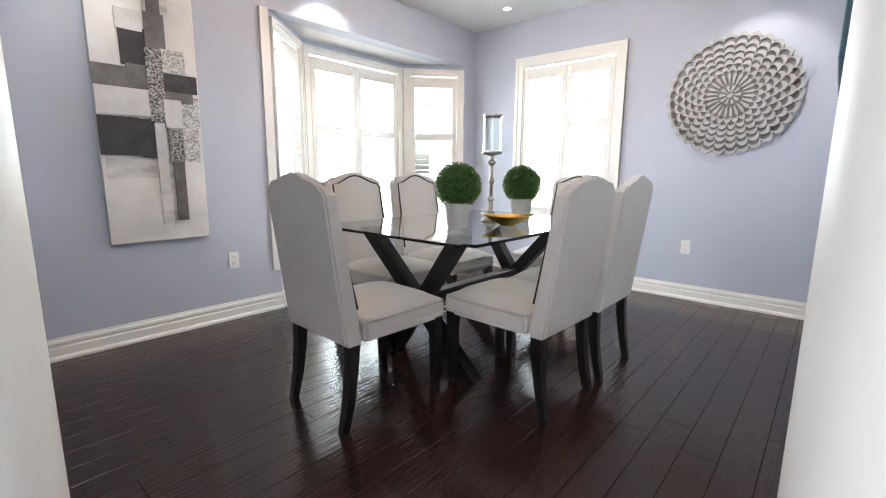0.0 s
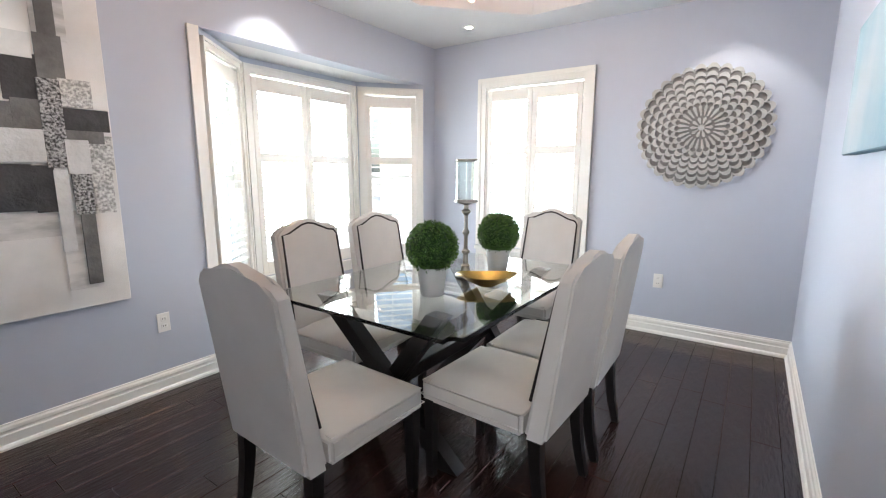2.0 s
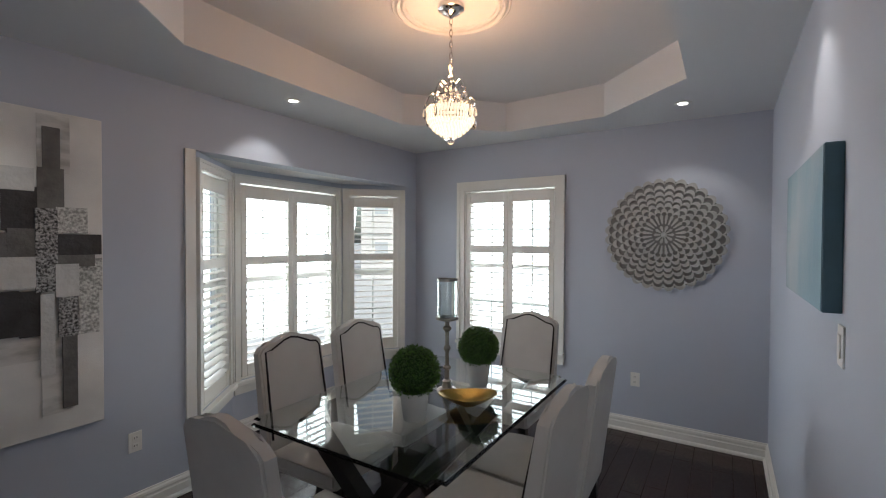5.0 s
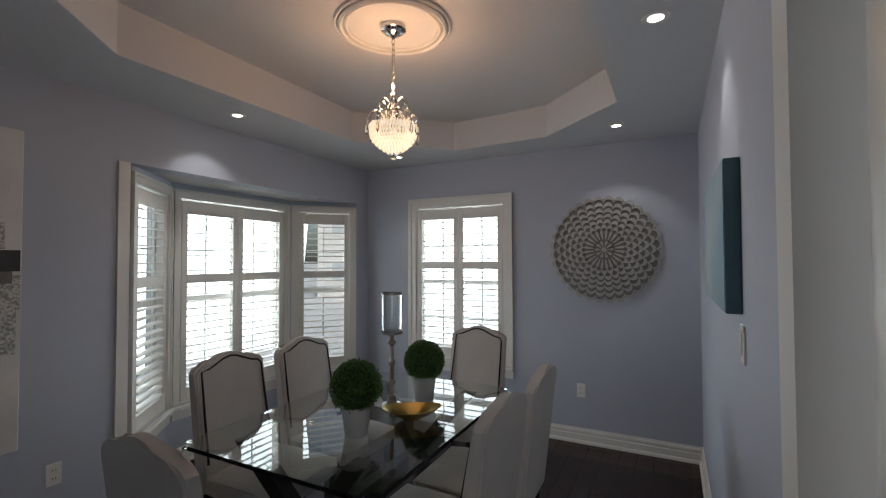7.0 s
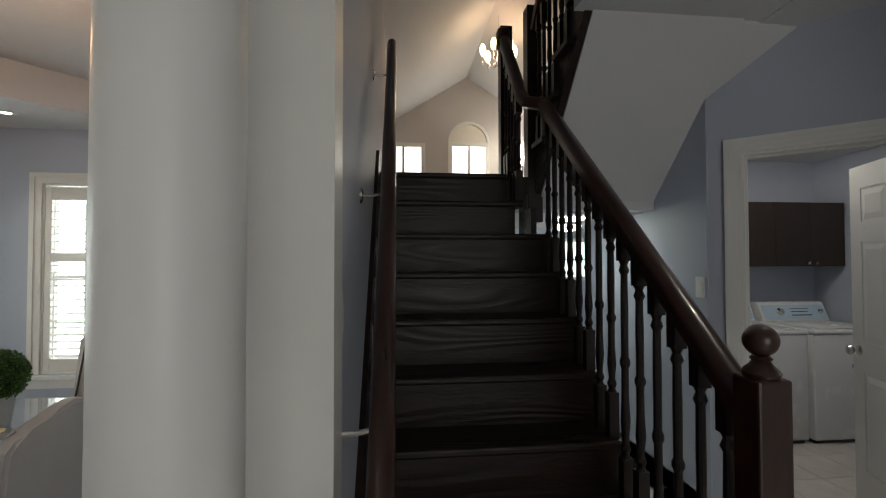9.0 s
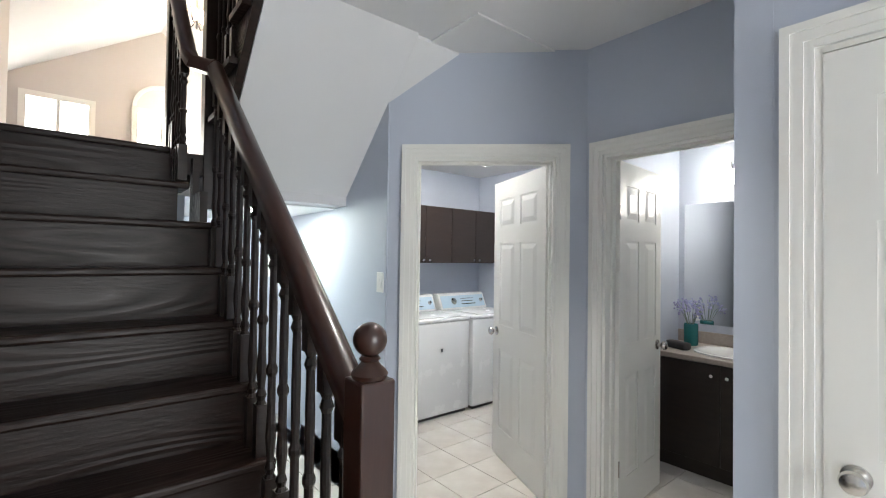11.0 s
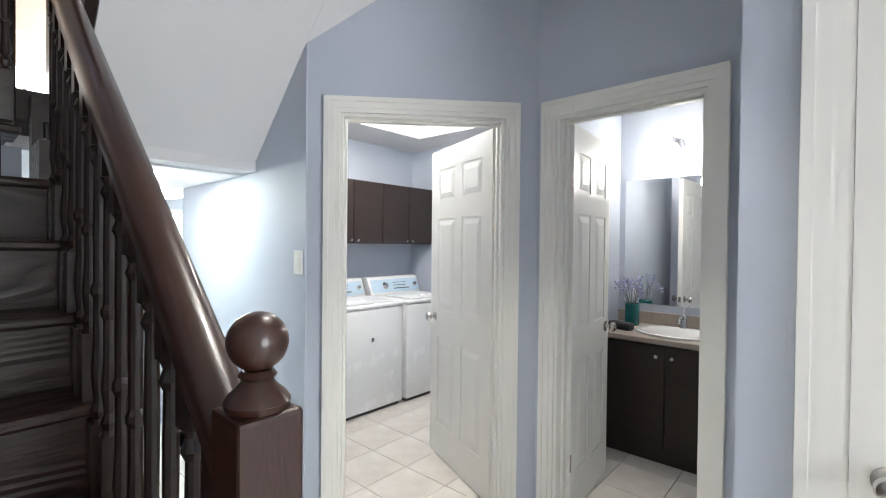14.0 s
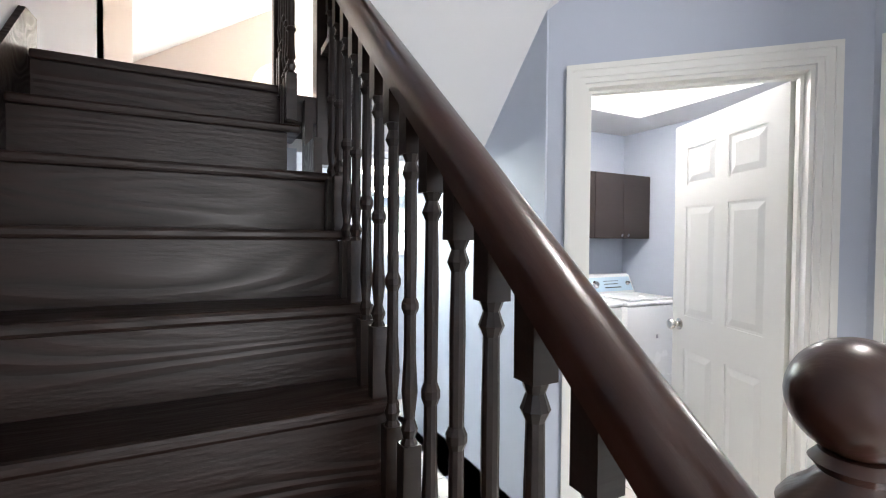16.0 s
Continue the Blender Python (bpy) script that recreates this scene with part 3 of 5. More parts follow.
# chandelier
CH = (-0.31, 3.45)
ch = thing("chandelier", pose(CH[0], CH[1], 2.765), "small lit crystal chandelier with chrome frame on a chain", "chandelier")
part("canopy", lathe(bmesh.new(), [(0.065, 0.01), (0.066, -0.012), (0.05, -0.02), (0.045, -0.03), (0.02, -0.04), (0.008, -0.055)], 28), M_CHROME, ch, smooth=True)
for k in range(11):
    bm = bmesh.new()
    ang = 90 * (k % 2)
    pts = [(0.009 * math.cos(a), 0, 0.019 * math.sin(a)) for a in [2 * math.pi * i / 12 for i in range(13)]]
    tube(bm, pts, 0.0022, 5)
    part("chain_link", bm, M_NICKEL, ch, m=pose(0, 0, -0.07 - 0.029 * k, 0, 0, ang))
part("hub", lathe(bmesh.new(), [(0.006, -0.37), (0.02, -0.38), (0.02, -0.40), (0.01, -0.41), (0.01, -0.52), (0.03, -0.53)], 16), M_CHROME, ch, smooth=True)
bm = bmesh.new()
for rr, zz in ((0.115, -0.52), (0.07, -0.45)):
    tube(bm, [(rr * math.cos(2 * math.pi * i / 24), rr * math.sin(2 * math.pi * i / 24), zz) for i in range(25)], 0.005, 6)
part("frame_ring", bm, M_CHROME, ch)
for k in range(8):
    a = 2 * math.pi * k / 8
    rr = 0.14 if k % 2 == 0 else 0.075
    z = -0.50 if k % 2 == 0 else -0.415
    pts = [(0.02 * math.cos(a), 0.02 * math.sin(a), z - 0.03)] + [((rr - 0.02 + 0.022 * math.sin(q)) * math.cos(a), (rr - 0.02 + 0.022 * math.sin(q)) * math.sin(a), z + 0.024 * math.cos(q)) for q in (0, 0.6, 1.2, 1.8, 2.4, 3.0)]
    part("arm", tube(bmesh.new(), pts, 0.005, 6), M_CHROME, ch)
    x, y = (rr + 0.002) * math.cos(a), (rr + 0.002) * math.sin(a)
    part("drop", lathe(bmesh.new(), [(0.001, z - 0.02), (0.008, z - 0.04), (0.011, z - 0.065), (0.001, z - 0.085)], 6, x=x, y=y), M_CLEARX, ch)
rows = [(0.122, -0.522), (0.124, -0.542), (0.118, -0.562), (0.108, -0.581), (0.093, -0.599), (0.075, -0.615), (0.054, -0.63), (0.03, -0.643)]
for n, (rr, zz) in enumerate(rows):
    bm = bmesh.new()
    cnt = max(8, int(2 * math.pi * rr / 0.0165))
    for k in range(cnt):
        a = 2 * math.pi * (k + 0.5 * (n % 2)) / cnt
        lathe(bm, [(0.001, zz + 0.01), (0.0075, zz + 0.002), (0.0075, zz - 0.003), (0.001, zz - 0.022)], 6, x=rr * math.cos(a), y=rr * math.sin(a))
    part("bead_strand", bm, M_CRYSTAL, ch, "row of glowing crystal beads")
for k in range(8):
    a = 2 * math.pi * (k + 0.5) / 8
    for r0, r1, z0, z1, lift in ((0.02, 0.085, -0.4, -0.435, 0.05), (0.075, 0.158, -0.5, -0.525, 0.055)):
        if (k % 2 == 0) == (r0 > 0.05):
            continue
        pts = []
        for q in range(9):
            u = q / 8
            r = r0 + (r1 - r0) * u
            pts.append((r * math.cos(a), r * math.sin(a), z0 + (z1 - z0) * u + lift * math.sin(math.pi * u)))
        part("scroll", tube(bmesh.new(), pts, 0.0045, 6), M_CHROME, ch)
        x, y = r1 * math.cos(a), r1 * math.sin(a)
        part("pendant", lathe(bmesh.new(), [(0.001, z1), (0.006, z1 - 0.008), (0.004, z1 - 0.016), (0.011, z1 - 0.04), (0.012, z1 - 0.05), (0.001, z1 - 0.066)], 6, x=x, y=y), M_CLEARX, ch, "faceted teardrop crystal")
for k in range(12):
    a = 2 * math.pi * k / 12
    bm = bmesh.new()
    for j in range(8):
        u = j / 7
        rr, zz = 0.03 + 0.085 * u, -0.42 - 0.09 * u - 0.03 * math.sin(math.pi * u)
        lathe(bm, [(0.001, zz + 0.007), (0.0055, zz), (0.001, zz - 0.007)], 5, x=rr * math.cos(a), y=rr * math.sin(a))
    part("upper_strand", bm, M_CLEARX if k % 2 else M_CRYSTAL, ch)
bm = bmesh.new()
bmesh.ops.create_icosphere(bm, subdivisions=2, radius=0.02, matrix=pose(0, 0, -0.675))
part("finial_ball", bm, M_CLEARX, ch, smooth=True)
lamp("chandelier_light", "POINT", pose(CH[0], CH[1], 2.46), 14, (1, 0.56, 0.29), 0.05)


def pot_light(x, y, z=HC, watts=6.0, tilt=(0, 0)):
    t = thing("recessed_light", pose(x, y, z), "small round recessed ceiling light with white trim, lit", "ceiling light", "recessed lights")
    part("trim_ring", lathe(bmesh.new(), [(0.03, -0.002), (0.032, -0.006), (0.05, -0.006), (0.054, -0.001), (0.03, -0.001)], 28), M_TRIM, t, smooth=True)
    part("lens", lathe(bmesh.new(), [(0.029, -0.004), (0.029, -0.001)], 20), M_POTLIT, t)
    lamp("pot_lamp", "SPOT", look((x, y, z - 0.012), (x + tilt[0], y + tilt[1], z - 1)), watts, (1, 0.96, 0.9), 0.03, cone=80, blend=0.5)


pot_light(-1.6, 3.52, tilt=(-0.45, 0), watts=16)
pot_light(-1.31, 5.05, watts=8)
pot_light(0.63, 4.95, tilt=(0, 0.35), watts=14)
pot_light(0.93, 3.48, tilt=(0.2, 0), watts=14)
pot_light(-1.6, 2.0, watts=10)
pot_light(0.75, 1.7, watts=10)

# wall medallion
MX, MZ, MR = 0.472, 1.634, 0.455
md = thing("wall_medallion", pose(MX, YB, MZ, 90), "round grey carved openwork medallion hung on the wall", "wall decoration")
lay = [(0.02, 0.075), (0.085, 0.165), (0.165, 0.21), (0.21, 0.255), (0.255, 0.3), (0.3, 0.345), (0.345, 0.395), (0.395, 0.45)]
part("hub", lathe(bmesh.new(), [(0.022, 0.004), (0.022, 0.022), (0.016, 0.026)], 16), M_MED, md, smooth=True)
# disc coloured as the shade seen between the petals
part("gap_shade_disc", lathe(bmesh.new(), [(0.425, 0.002), (0.425, 0.006)], 48), M_MEDGAP, md)
for k, (r0, r1) in enumerate(lay):
    cnt = (10, 24, 24, 24, 26, 28, 30, 32)[k]
    bm = bmesh.new()
    for i in range(cnt):
        a = 2 * math.pi * (i + 0.5 * (k % 2)) / cnt
        half = math.pi / cnt
        if k < 2:
            pts = [((r0 + (r1 - r0) * q) * math.cos(a + s * half * 0.6), (r0 + (r1 - r0) * q) * math.sin(a + s * half * 0.6)) for q, s in ((0, -0.5), (0.8, -1), (1, 0), (0.8, 1), (0, 0.5))]
            prism(bm, pts, 0.006, 0.022)
        else:
            outer = [(r0 + (r1 - r0) * math.cos(q * 1.35), a + half * 1.02 * math.sin(q * 1.2) / math.sin(1.2)) for q in (-1, -0.6, -0.2, 0.2, 0.6, 1)]
            inner = [(r - 0.031 * (1 - 0.4 * abs(q)), b) for (r, b), q in zip(outer, (-1, -0.6, -0.2, 0.2, 0.6, 1))]
            for (p, q, s, u) in zip(outer, outer[1:], inner, inner[1:]):
                prism(bm, [(c[0] * math.cos(c[1]), c[0] * math.sin(c[1])) for c in (s, p, q, u)], 0.006, 0.024)
    part("petal_ring", bm, M_MED, md)

# abstract canvas on the west wall
pt = thing("abstract_painting", pose(XL, 2.0, 0.61, 90, 0, 90), "tall abstract canvas painting of grey and black blocks", "painting")
part("canvas", bevelled(boxes((0.0, 0.54, 0.0, 1.6, 0.0, 0.035)), 0.004), M_CANVAS, pt)
for name, mt, x0, x1, y0, y1 in (
    ("wash", M_WASH, 0.02, 0.29, 0.38, 0.53), ("speckle", M_INK5, 0.43, 0.535, 0.7, 0.87), ("speckle", M_INK5, 0.43, 0.52, 0.48, 0.7), ("wash", M_WASH, 0.27, 0.4, 1.3, 1.58), ("wash", M_WASH, 0.28, 0.4, 0.1, 0.5),
    ("block", M_INK1, 0.14, 0.285, 1.01, 1.22), ("block", M_INK2, 0.27, 0.375, 1.11, 1.32), ("streak", M_INK3, 0.13, 0.26, 1.2, 1.31), ("streak", M_INK2, 0.29, 0.36, 1.32, 1.52),
    ("block", M_INK2, 0.0, 0.165, 0.885, 1.0), ("block", M_INK2, 0.16, 0.27, 0.88, 1.02), ("speckle", M_INK5, 0.34, 0.47, 1.0, 1.13), ("block", M_INK1, 0.345, 0.53, 0.89, 0.995), ("block", M_INK2, 0.34, 0.5, 0.83, 0.89),
    ("block", M_INK1, 0.0, 0.2, 0.51, 0.725), ("block", M_INK1, 0.2, 0.28, 0.5, 0.72), ("streak", M_INK3, 0.0, 0.26, 0.735, 0.885), ("speckle", M_INK4, 0.26, 0.345, 0.71, 1.12), ("streak", M_INK3, 0.335, 0.43, 0.68, 0.845),
    ("speckle", M_INK4, 0.345, 0.425, 0.48, 0.68), ("streak", M_INK3, 0.275, 0.33, 0.3, 0.7), ("streak", M_INK2, 0.36, 0.42, 0.12, 0.48)):
    k = len(pt.children)
    part(name, bevelled(boxes((x0, x1, y0, y1, 0.0352, 0.0362 + 0.0007 * k)), 0.0004, 1), mt, pt)

pr = thing("seascape_painting", pose(XR, 4.0, 1.378, 90, 0, -90), "blue-green wrapped canvas painting on the wall", "painting")
part("canvas_edge", bevelled(boxes((0.0, 0.86, 0.0, 0.485, 0.0, 0.045)), 0.003), M_SEAEDGE, pr)
part("picture", boxes((0.004, 0.856, 0.004, 0.481, 0.0452, 0.0475)), M_SEA, pr)


def wall_plate(m, rocker=True, outlet=False, w=0.07, h=0.115):
    t = thing("outlet" if outlet else "light_switch", m, "white electrical outlet plate on the wall" if outlet else "white rocker light switch plate on the wall", "outlet" if outlet else "switch")
    part("plate", bevelled(boxes((-w / 2, w / 2, -h / 2, h / 2, 0.0, 0.006)), 0.002), M_PLATE, t)
    if outlet:
        for dy in (-0.022, 0.022):
            s = part("socket", bevelled(boxes((-0.016, 0.016, dy - 0.014, dy + 0.014, 0.006, 0.0085)), 0.0012, 1), M_PLATE, t)
            part("slot", boxes((-0.008, -0.005, dy - 0.004, dy + 0.006, 0.0085, 0.009), (0.005, 0.008, dy - 0.004, dy + 0.006, 0.0085, 0.009)), M_SLOT, s)
    else:
        part("rocker", bevelled(boxes((-0.016, 0.016, -0.033, 0.033, 0.006, 0.010)), 0.0015), M_PLATE, t)


wall_plate(pose(XL, 2.70, 0.42, 90, 0, 90), outlet=True)
wall_plate(pose(0.27, YB, 0.44, 90, 0, 0), outlet=True)
wall_plate(pose(XR, 3.13, 1.29, 90, 0, -90))

# ---------------------------------------------------------------- hall, stairs and rooms behind
R, G, YT, NS = 0.2022, 0.199, 4.375, 10
SX0, SX1 = 1.315, 2.27
XE = 3.185
C1, C2 = (3.195, 3.96), (4.04, 3.17)
DH = 2.057
wall("wall_stair_east", (XE, C1[1]), (XE, 5.62), 0.12, 2.74, label="pale wall beside the lower stairs")
md_, nd = along(C2, C1)
wall("wall_laundry", C1, C2, -0.12, 2.74, [(0.155, 0.98, 0.0, DH)], label="lilac-grey angled wall with the laundry doorway")
wall("wall_bath", C2, (4.04, 2.194), -0.12, 2.74, [(0.105, 0.765, 0.0, DH)], label="lilac-grey wall with the washroom doorway")
wall("wall_closet_side", (4.04, 2.194), (3.318, 2.194), -0.1, 2.74, label="lilac-grey return wall")
wall("wall_closet", (3.318, 2.194), (3.34, -0.6), -0.12, 2.74, [(0.195, 0.995, 0.0, DH)], label="lilac-grey wall with a closed closet door")
wall("wall_foyer_east", (3.34, -0.6), (3.34, -1.9), -0.12, 2.74, label="painted foyer wall")
# out of view; its opening is made up to go with the foyer fill lamp
wall("wall_foyer_south", (3.5, -1.7), (0.2, -1.7), -0.15, 2.74, [(0.4, 2.0, 0.1, 2.3)], label="unseen foyer wall with an opening added for the foyer fill light")
wall("wall_foyer_west", (0.22, -1.85), (0.22, 1.05), -0.15, 2.74, label="painted foyer wall")
structure("ceiling_hall", boxes((0.05, XR, -1.9, 1.05, 2.525, 2.6), (XR + 0.152, 4.2, -1.9, 3.2, 2.69, 2.75), (2.3, 4.2, 3.2, 3.68, 2.69, 2.75), (XR, XR + 0.15, -1.9, 1.0, 2.525, 2.75)), M_CEIL, "white hall ceiling")
structure("wall_stairwell_head", boxes((1.316, 2.3, 3.2, 3.3, 2.69, 4.6)), M_WALL, "wall over the foot of the stairs")

# floors
structure("floor_dining_base", boxes((XL - 0.6, 1.3, 1.0, YB + 0.2, -0.12, -0.022)), M_SUB, "dark floor under the boards")
structure("floor_hall_base", boxes((0.0, 1.3, -1.9, 1.0, -0.12, -0.012), (1.3, 6.3, -1.9, 2.62, -0.12, -0.012), (2.32, 6.3, 2.62, 5.7, -0.12, -0.012)), M_GROUT, "grout bed of the tiled floor")


def six_panel_door(name, m, w, label, knob_side=1, h=2.036, knobs=(1, -1), grp=""):
    """A door leaf: x along its width from the hinge, y its thickness, z up."""
    d = thing(name, m, label, "door", grp, kind="structure")
    part("leaf", boxes((0, w, -0.014, 0.014, 0.008, h)), M_DOOR, d)
    sx, mid = 0.11 * w / 0.8, w / 2
    cols = ((sx, mid - 0.045), (mid + 0.045, w - sx))
    rowsz = ((0.22, 0.8), (0.98, 1.58), (1.7, 1.9))
    for s in (-1, 1):
        bm = bmesh.new()
        ys = sorted((s * 0.0141, s * 0.019))
        xs = [0, cols[0][0], cols[0][1], cols[1][0], cols[1][1], w]
        for a, b in ((xs[0], xs[1]), (xs[2], xs[3]), (xs[4], xs[5])):
            box(bm, a, b, ys[0], ys[1], 0.008, h)
        zs = [0.008, 0.22, 0.8, 0.98, 1.58, 1.7, 1.9, h]
        for c0, c1 in cols:
            for k in (0, 2, 4, 6):
                box(bm, c0, c1, ys[0], ys[1], zs[k], zs[k + 1])
        part("stiles", bm, M_DOOR, d)
        for c0, c1 in cols:
            for z0, z1 in rowsz:
                bm = bmesh.new()
                o, i_ = 0.012, 0.045
                lo = [bm.verts.new((x, s * 0.0142, z)) for x, z in ((c0 + o, z0 + o), (c1 - o, z0 + o), (c1 - o, z1 - o), (c0 + o, z1 - o))]
                hi = [bm.verts.new((x, s * 0.021, z)) for x, z in ((c0 + i_, z0 + i_), (c1 - i_, z0 + i_), (c1 - i_, z1 - i_), (c0 + i_, z1 - i_))]
                bm.faces.new(hi), bm.faces.new(lo[::-1])
                for k in range(4):
                    bm.faces.new((lo[k], lo[(k + 1) % 4], hi[(k + 1) % 4], hi[k]))
                part("panel", bm, M_DOOR, d)
    for s in knobs:
        km = pose(w - 0.065, s * 0.019, 0.925, -90 * s)
        part("knob", lathe(bmesh.new(), [(0.032, 0), (0.032, 0.006), (0.013, 0.01), (0.011, 0.028), (0.024, 0.036), (0.03, 0.048), (0.026, 0.06), (0.012, 0.066)], 24, km), M_NICKEL, d, "satin nickel round knob", True)
    part("hinge", boxes((-0.006, 0.004, -0.024, -0.019, 0.25, 0.34), (-0.006, 0.004, -0.024, -0.019, 1.7, 1.79)), M_NICKEL, d)
    part("latch_plate", boxes((w - 0.0005, w + 0.0015, -0.01, 0.01, 0.9, 0.95)), M_NICKEL, d)
    return d


def door_casing(m, u0, u1, h, depth=0.12, name="trim_door"):
    """Casing on the face at y = 0, jambs going depth to the left of the wall's way."""
    bm = bmesh.new()
    for d, back, th, c in ((0.0, 0.001, 0.014, 0.078), (0.022, 0.014, 0.02, 0.077), (0.052, 0.02, 0.026, 0.076)):
        box(bm, u0 - c, u0 - d, -th, -back, 0, h + d, m)
        box(bm, u1 + d, u1 + c, -th, -back, 0, h + d, m)
        box(bm, u0 - c, u1 + c, -th, -back, h + d, h + c, m)
    box(bm, u0, u0 + 0.016, 0, depth, 0, h, m), box(bm, u1 - 0.016, u1, 0, depth, 0, h, m), box(bm, u0 + 0.016, u1 - 0.016, 0, depth, h - 0.016, h, m)
    box(bm, u0 + 0.016, u0 + 0.028, 0.05, 0.085, 0, h - 0.016, m), box(bm, u1 - 0.028, u1 - 0.016, 0.05, 0.085, 0, h - 0.016, m)
    box(bm, u0 + 0.028, u1 - 0.028, 0.05, 0.085, h - 0.028, h - 0.016, m)
    structure(name, bm, M_TRIM, "white moulded door casing and jamb")


mL, nL = along(C1, C2)
door_casing(mL, 0.155, 0.98, DH)
hinge = mL @ Vector((0.96, 0.115, 0))
tip = Vector((4.287, 4.146, 0))
ang = math.degrees(math.atan2(tip.y - hinge.y, tip.x - hinge.x))
six_panel_door("door_1", pose(hinge.x, hinge.y, 0, 0, 0, ang), 0.77, "white six-panel laundry door standing open inwards", grp="white panel doors")
mB, nB = along(C2, (4.04, 2.194))
door_casing(mB, 0.105, 0.765, DH)
six_panel_door("door_2", pose(4.14, 3.04, 0, 0, 0, 5), 0.62, "white six-panel washroom door standing open inwards", grp="white panel doors")
mC, nC = along((3.318, 2.194), (3.34, -0.6))
door_casing(mC, 0.195, 0.995, DH)
cl = mC @ Vector((0.977, 0.02, 0))
six_panel_door("door_3", pose(cl.x, cl.y, 0, 0, 0, 90.8), 0.765, "white six-panel closet door, closed", grp="white panel doors", knobs=(1,))
baseboard((XE, C1[1]), (XE, 5.2), False)

# stairs
st = thing("staircase", pose(0, 0, 0), "dark stained oak staircase with closed risers going up", "staircase", kind="structure")


def right_end(i):
    return SX1 - (0.10 if i >= NS - 1 else 0.0)


for i in range(1, NS + 1):
    y = YT - G * (NS - i)
    xr = right_end(i)
    part("riser", boxes((SX0 + 0.022, xr - 0.03, y + 0.022, y + 0.04, R * (i - 1) - (0.02 if i > 1 else 0), R * i - 0.032)), M_STAIR, st)
    if i < NS:
        part("tread", bevelled(boxes((SX0 + 0.022, xr + 0.02, y, y + G + 0.03, R * i - 0.032, R * i)), 0.01), M_STAIR, st)
bm = boxes((SX0 + 0.022, SX1 - 0.1, YT, YT + 0.09, R * NS - 0.032, R * NS))
part("landing_nosing", bevelled(bm, 0.01), M_STAIR, st)
bm = bmesh.new()
saw = []
for i in range(1, NS + 1):
    y = YT - G * (NS - i) + 0.03
    saw += [(y, R * (i - 1) - (0.0 if i == 1 else 0.034)), (y, R * i - 0.034)]
saw += [(YT + 0.1, R * NS - 0.034), (YT + 0.1, R * NS - 0.4), (YT - G * (NS - 1) + 0.35, 0.0)]
prism(bm, saw, SX1 - 0.03, SX1 + 0.004, "x")
part("stringer", bm, M_STAIR, st)
sk = [(YT - G * 9 - 0.05, 0.0), (YT - G * 9 - 0.05, 0.3), (YT, R * NS + 0.13), (YT + 0.1, R * NS + 0.13), (YT + 0.1, R * NS - 0.3), (YT - G * 9 + 0.3, 0.0)]
part("wall_stringer", prism(bmesh.new(), sk, SX0, SX0 + 0.02, "x"), M_STAIR, st)
structure("floor_landing", boxes((SX0 + 0.002, XE - 0.002, YT + 0.092, 5.64, R * NS - 0.12, R * NS - 0.002), (0.3, 4.6, 5.78, 9.3, R * NS - 0.08, R * NS - 0.002), (SX0 + 0.002, XE - 0.002, 5.64, 5.78, R * NS - 0.12, R * NS - 0.002)), M_STAIR, "dark wood upper floor at the stair head")


def baluster(x, y, z0, z1):
    h = z1 - z0
    t = min(0.12, h * 0.2)
    bm = boxes((x - 0.019, x + 0.019, y - 0.019, y + 0.019, z0, z0 + 0.17), (x - 0.019, x + 0.019, y - 0.019, y + 0.019, z1 - t, z1))
    a, b = z0 + 0.17, z1 - t
    m = b - a
    lathe(bm, [(0.018, a), (0.012, a + 0.012), (0.018, a + 0.03), (0.011, a + 0.05), (0.017, a + m * 0.18), (0.013, a + m * 0.3), (0.0125, a + m * 0.45), (0.018, a + m * 0.47), (0.018, a + m * 0.49), (0.0125, a + m * 0.51), (0.0135, a + m * 0.75), (0.012, b - 0.05), (0.019, b - 0.035), (0.012, b - 0.015), (0.018, b)], 10, x=x, y=y)
    return bm


def newel(m, h, label):
    t = thing("newel_post", m, label, "newel post")
    bm = boxes((-0.04, 0.04, -0.04, 0.04, 0, h))
    part("post", bevelled(bm, 0.006), M_RAIL, t)
    part("cap", lathe(bmesh.new(), [(0.036, h), (0.039, h + 0.009), (0.034, h + 0.017), (0.024, h + 0.026), (0.018, h + 0.034), (0.023, h + 0.04), (0.018, h + 0.046)], 28), M_RAIL, t, smooth=True)
    bm = bmesh.new()
    bmesh.ops.create_uvsphere(bm, u_segments=28, v_segments=16, radius=0.036, matrix=pose(0, 0, h + 0.08))
    part("ball", bm, M_RAIL, t, "round turned ball finial", True)


BX = 2.25
newel(pose(BX, 2.53, 0), 1.217, "mahogany-stained newel post with a round ball finial")
RSL = R / G
KY, KZ = 4.0, 2.345


def rail_z(y):
    return 1.122 + (y - 2.55) * (KZ - 1.122) / (KY - 2.55)


bal = thing("balustrade", pose(0, 0, 0), "dark turned-baluster stair balustrade with a mahogany handrail", "balustrade")


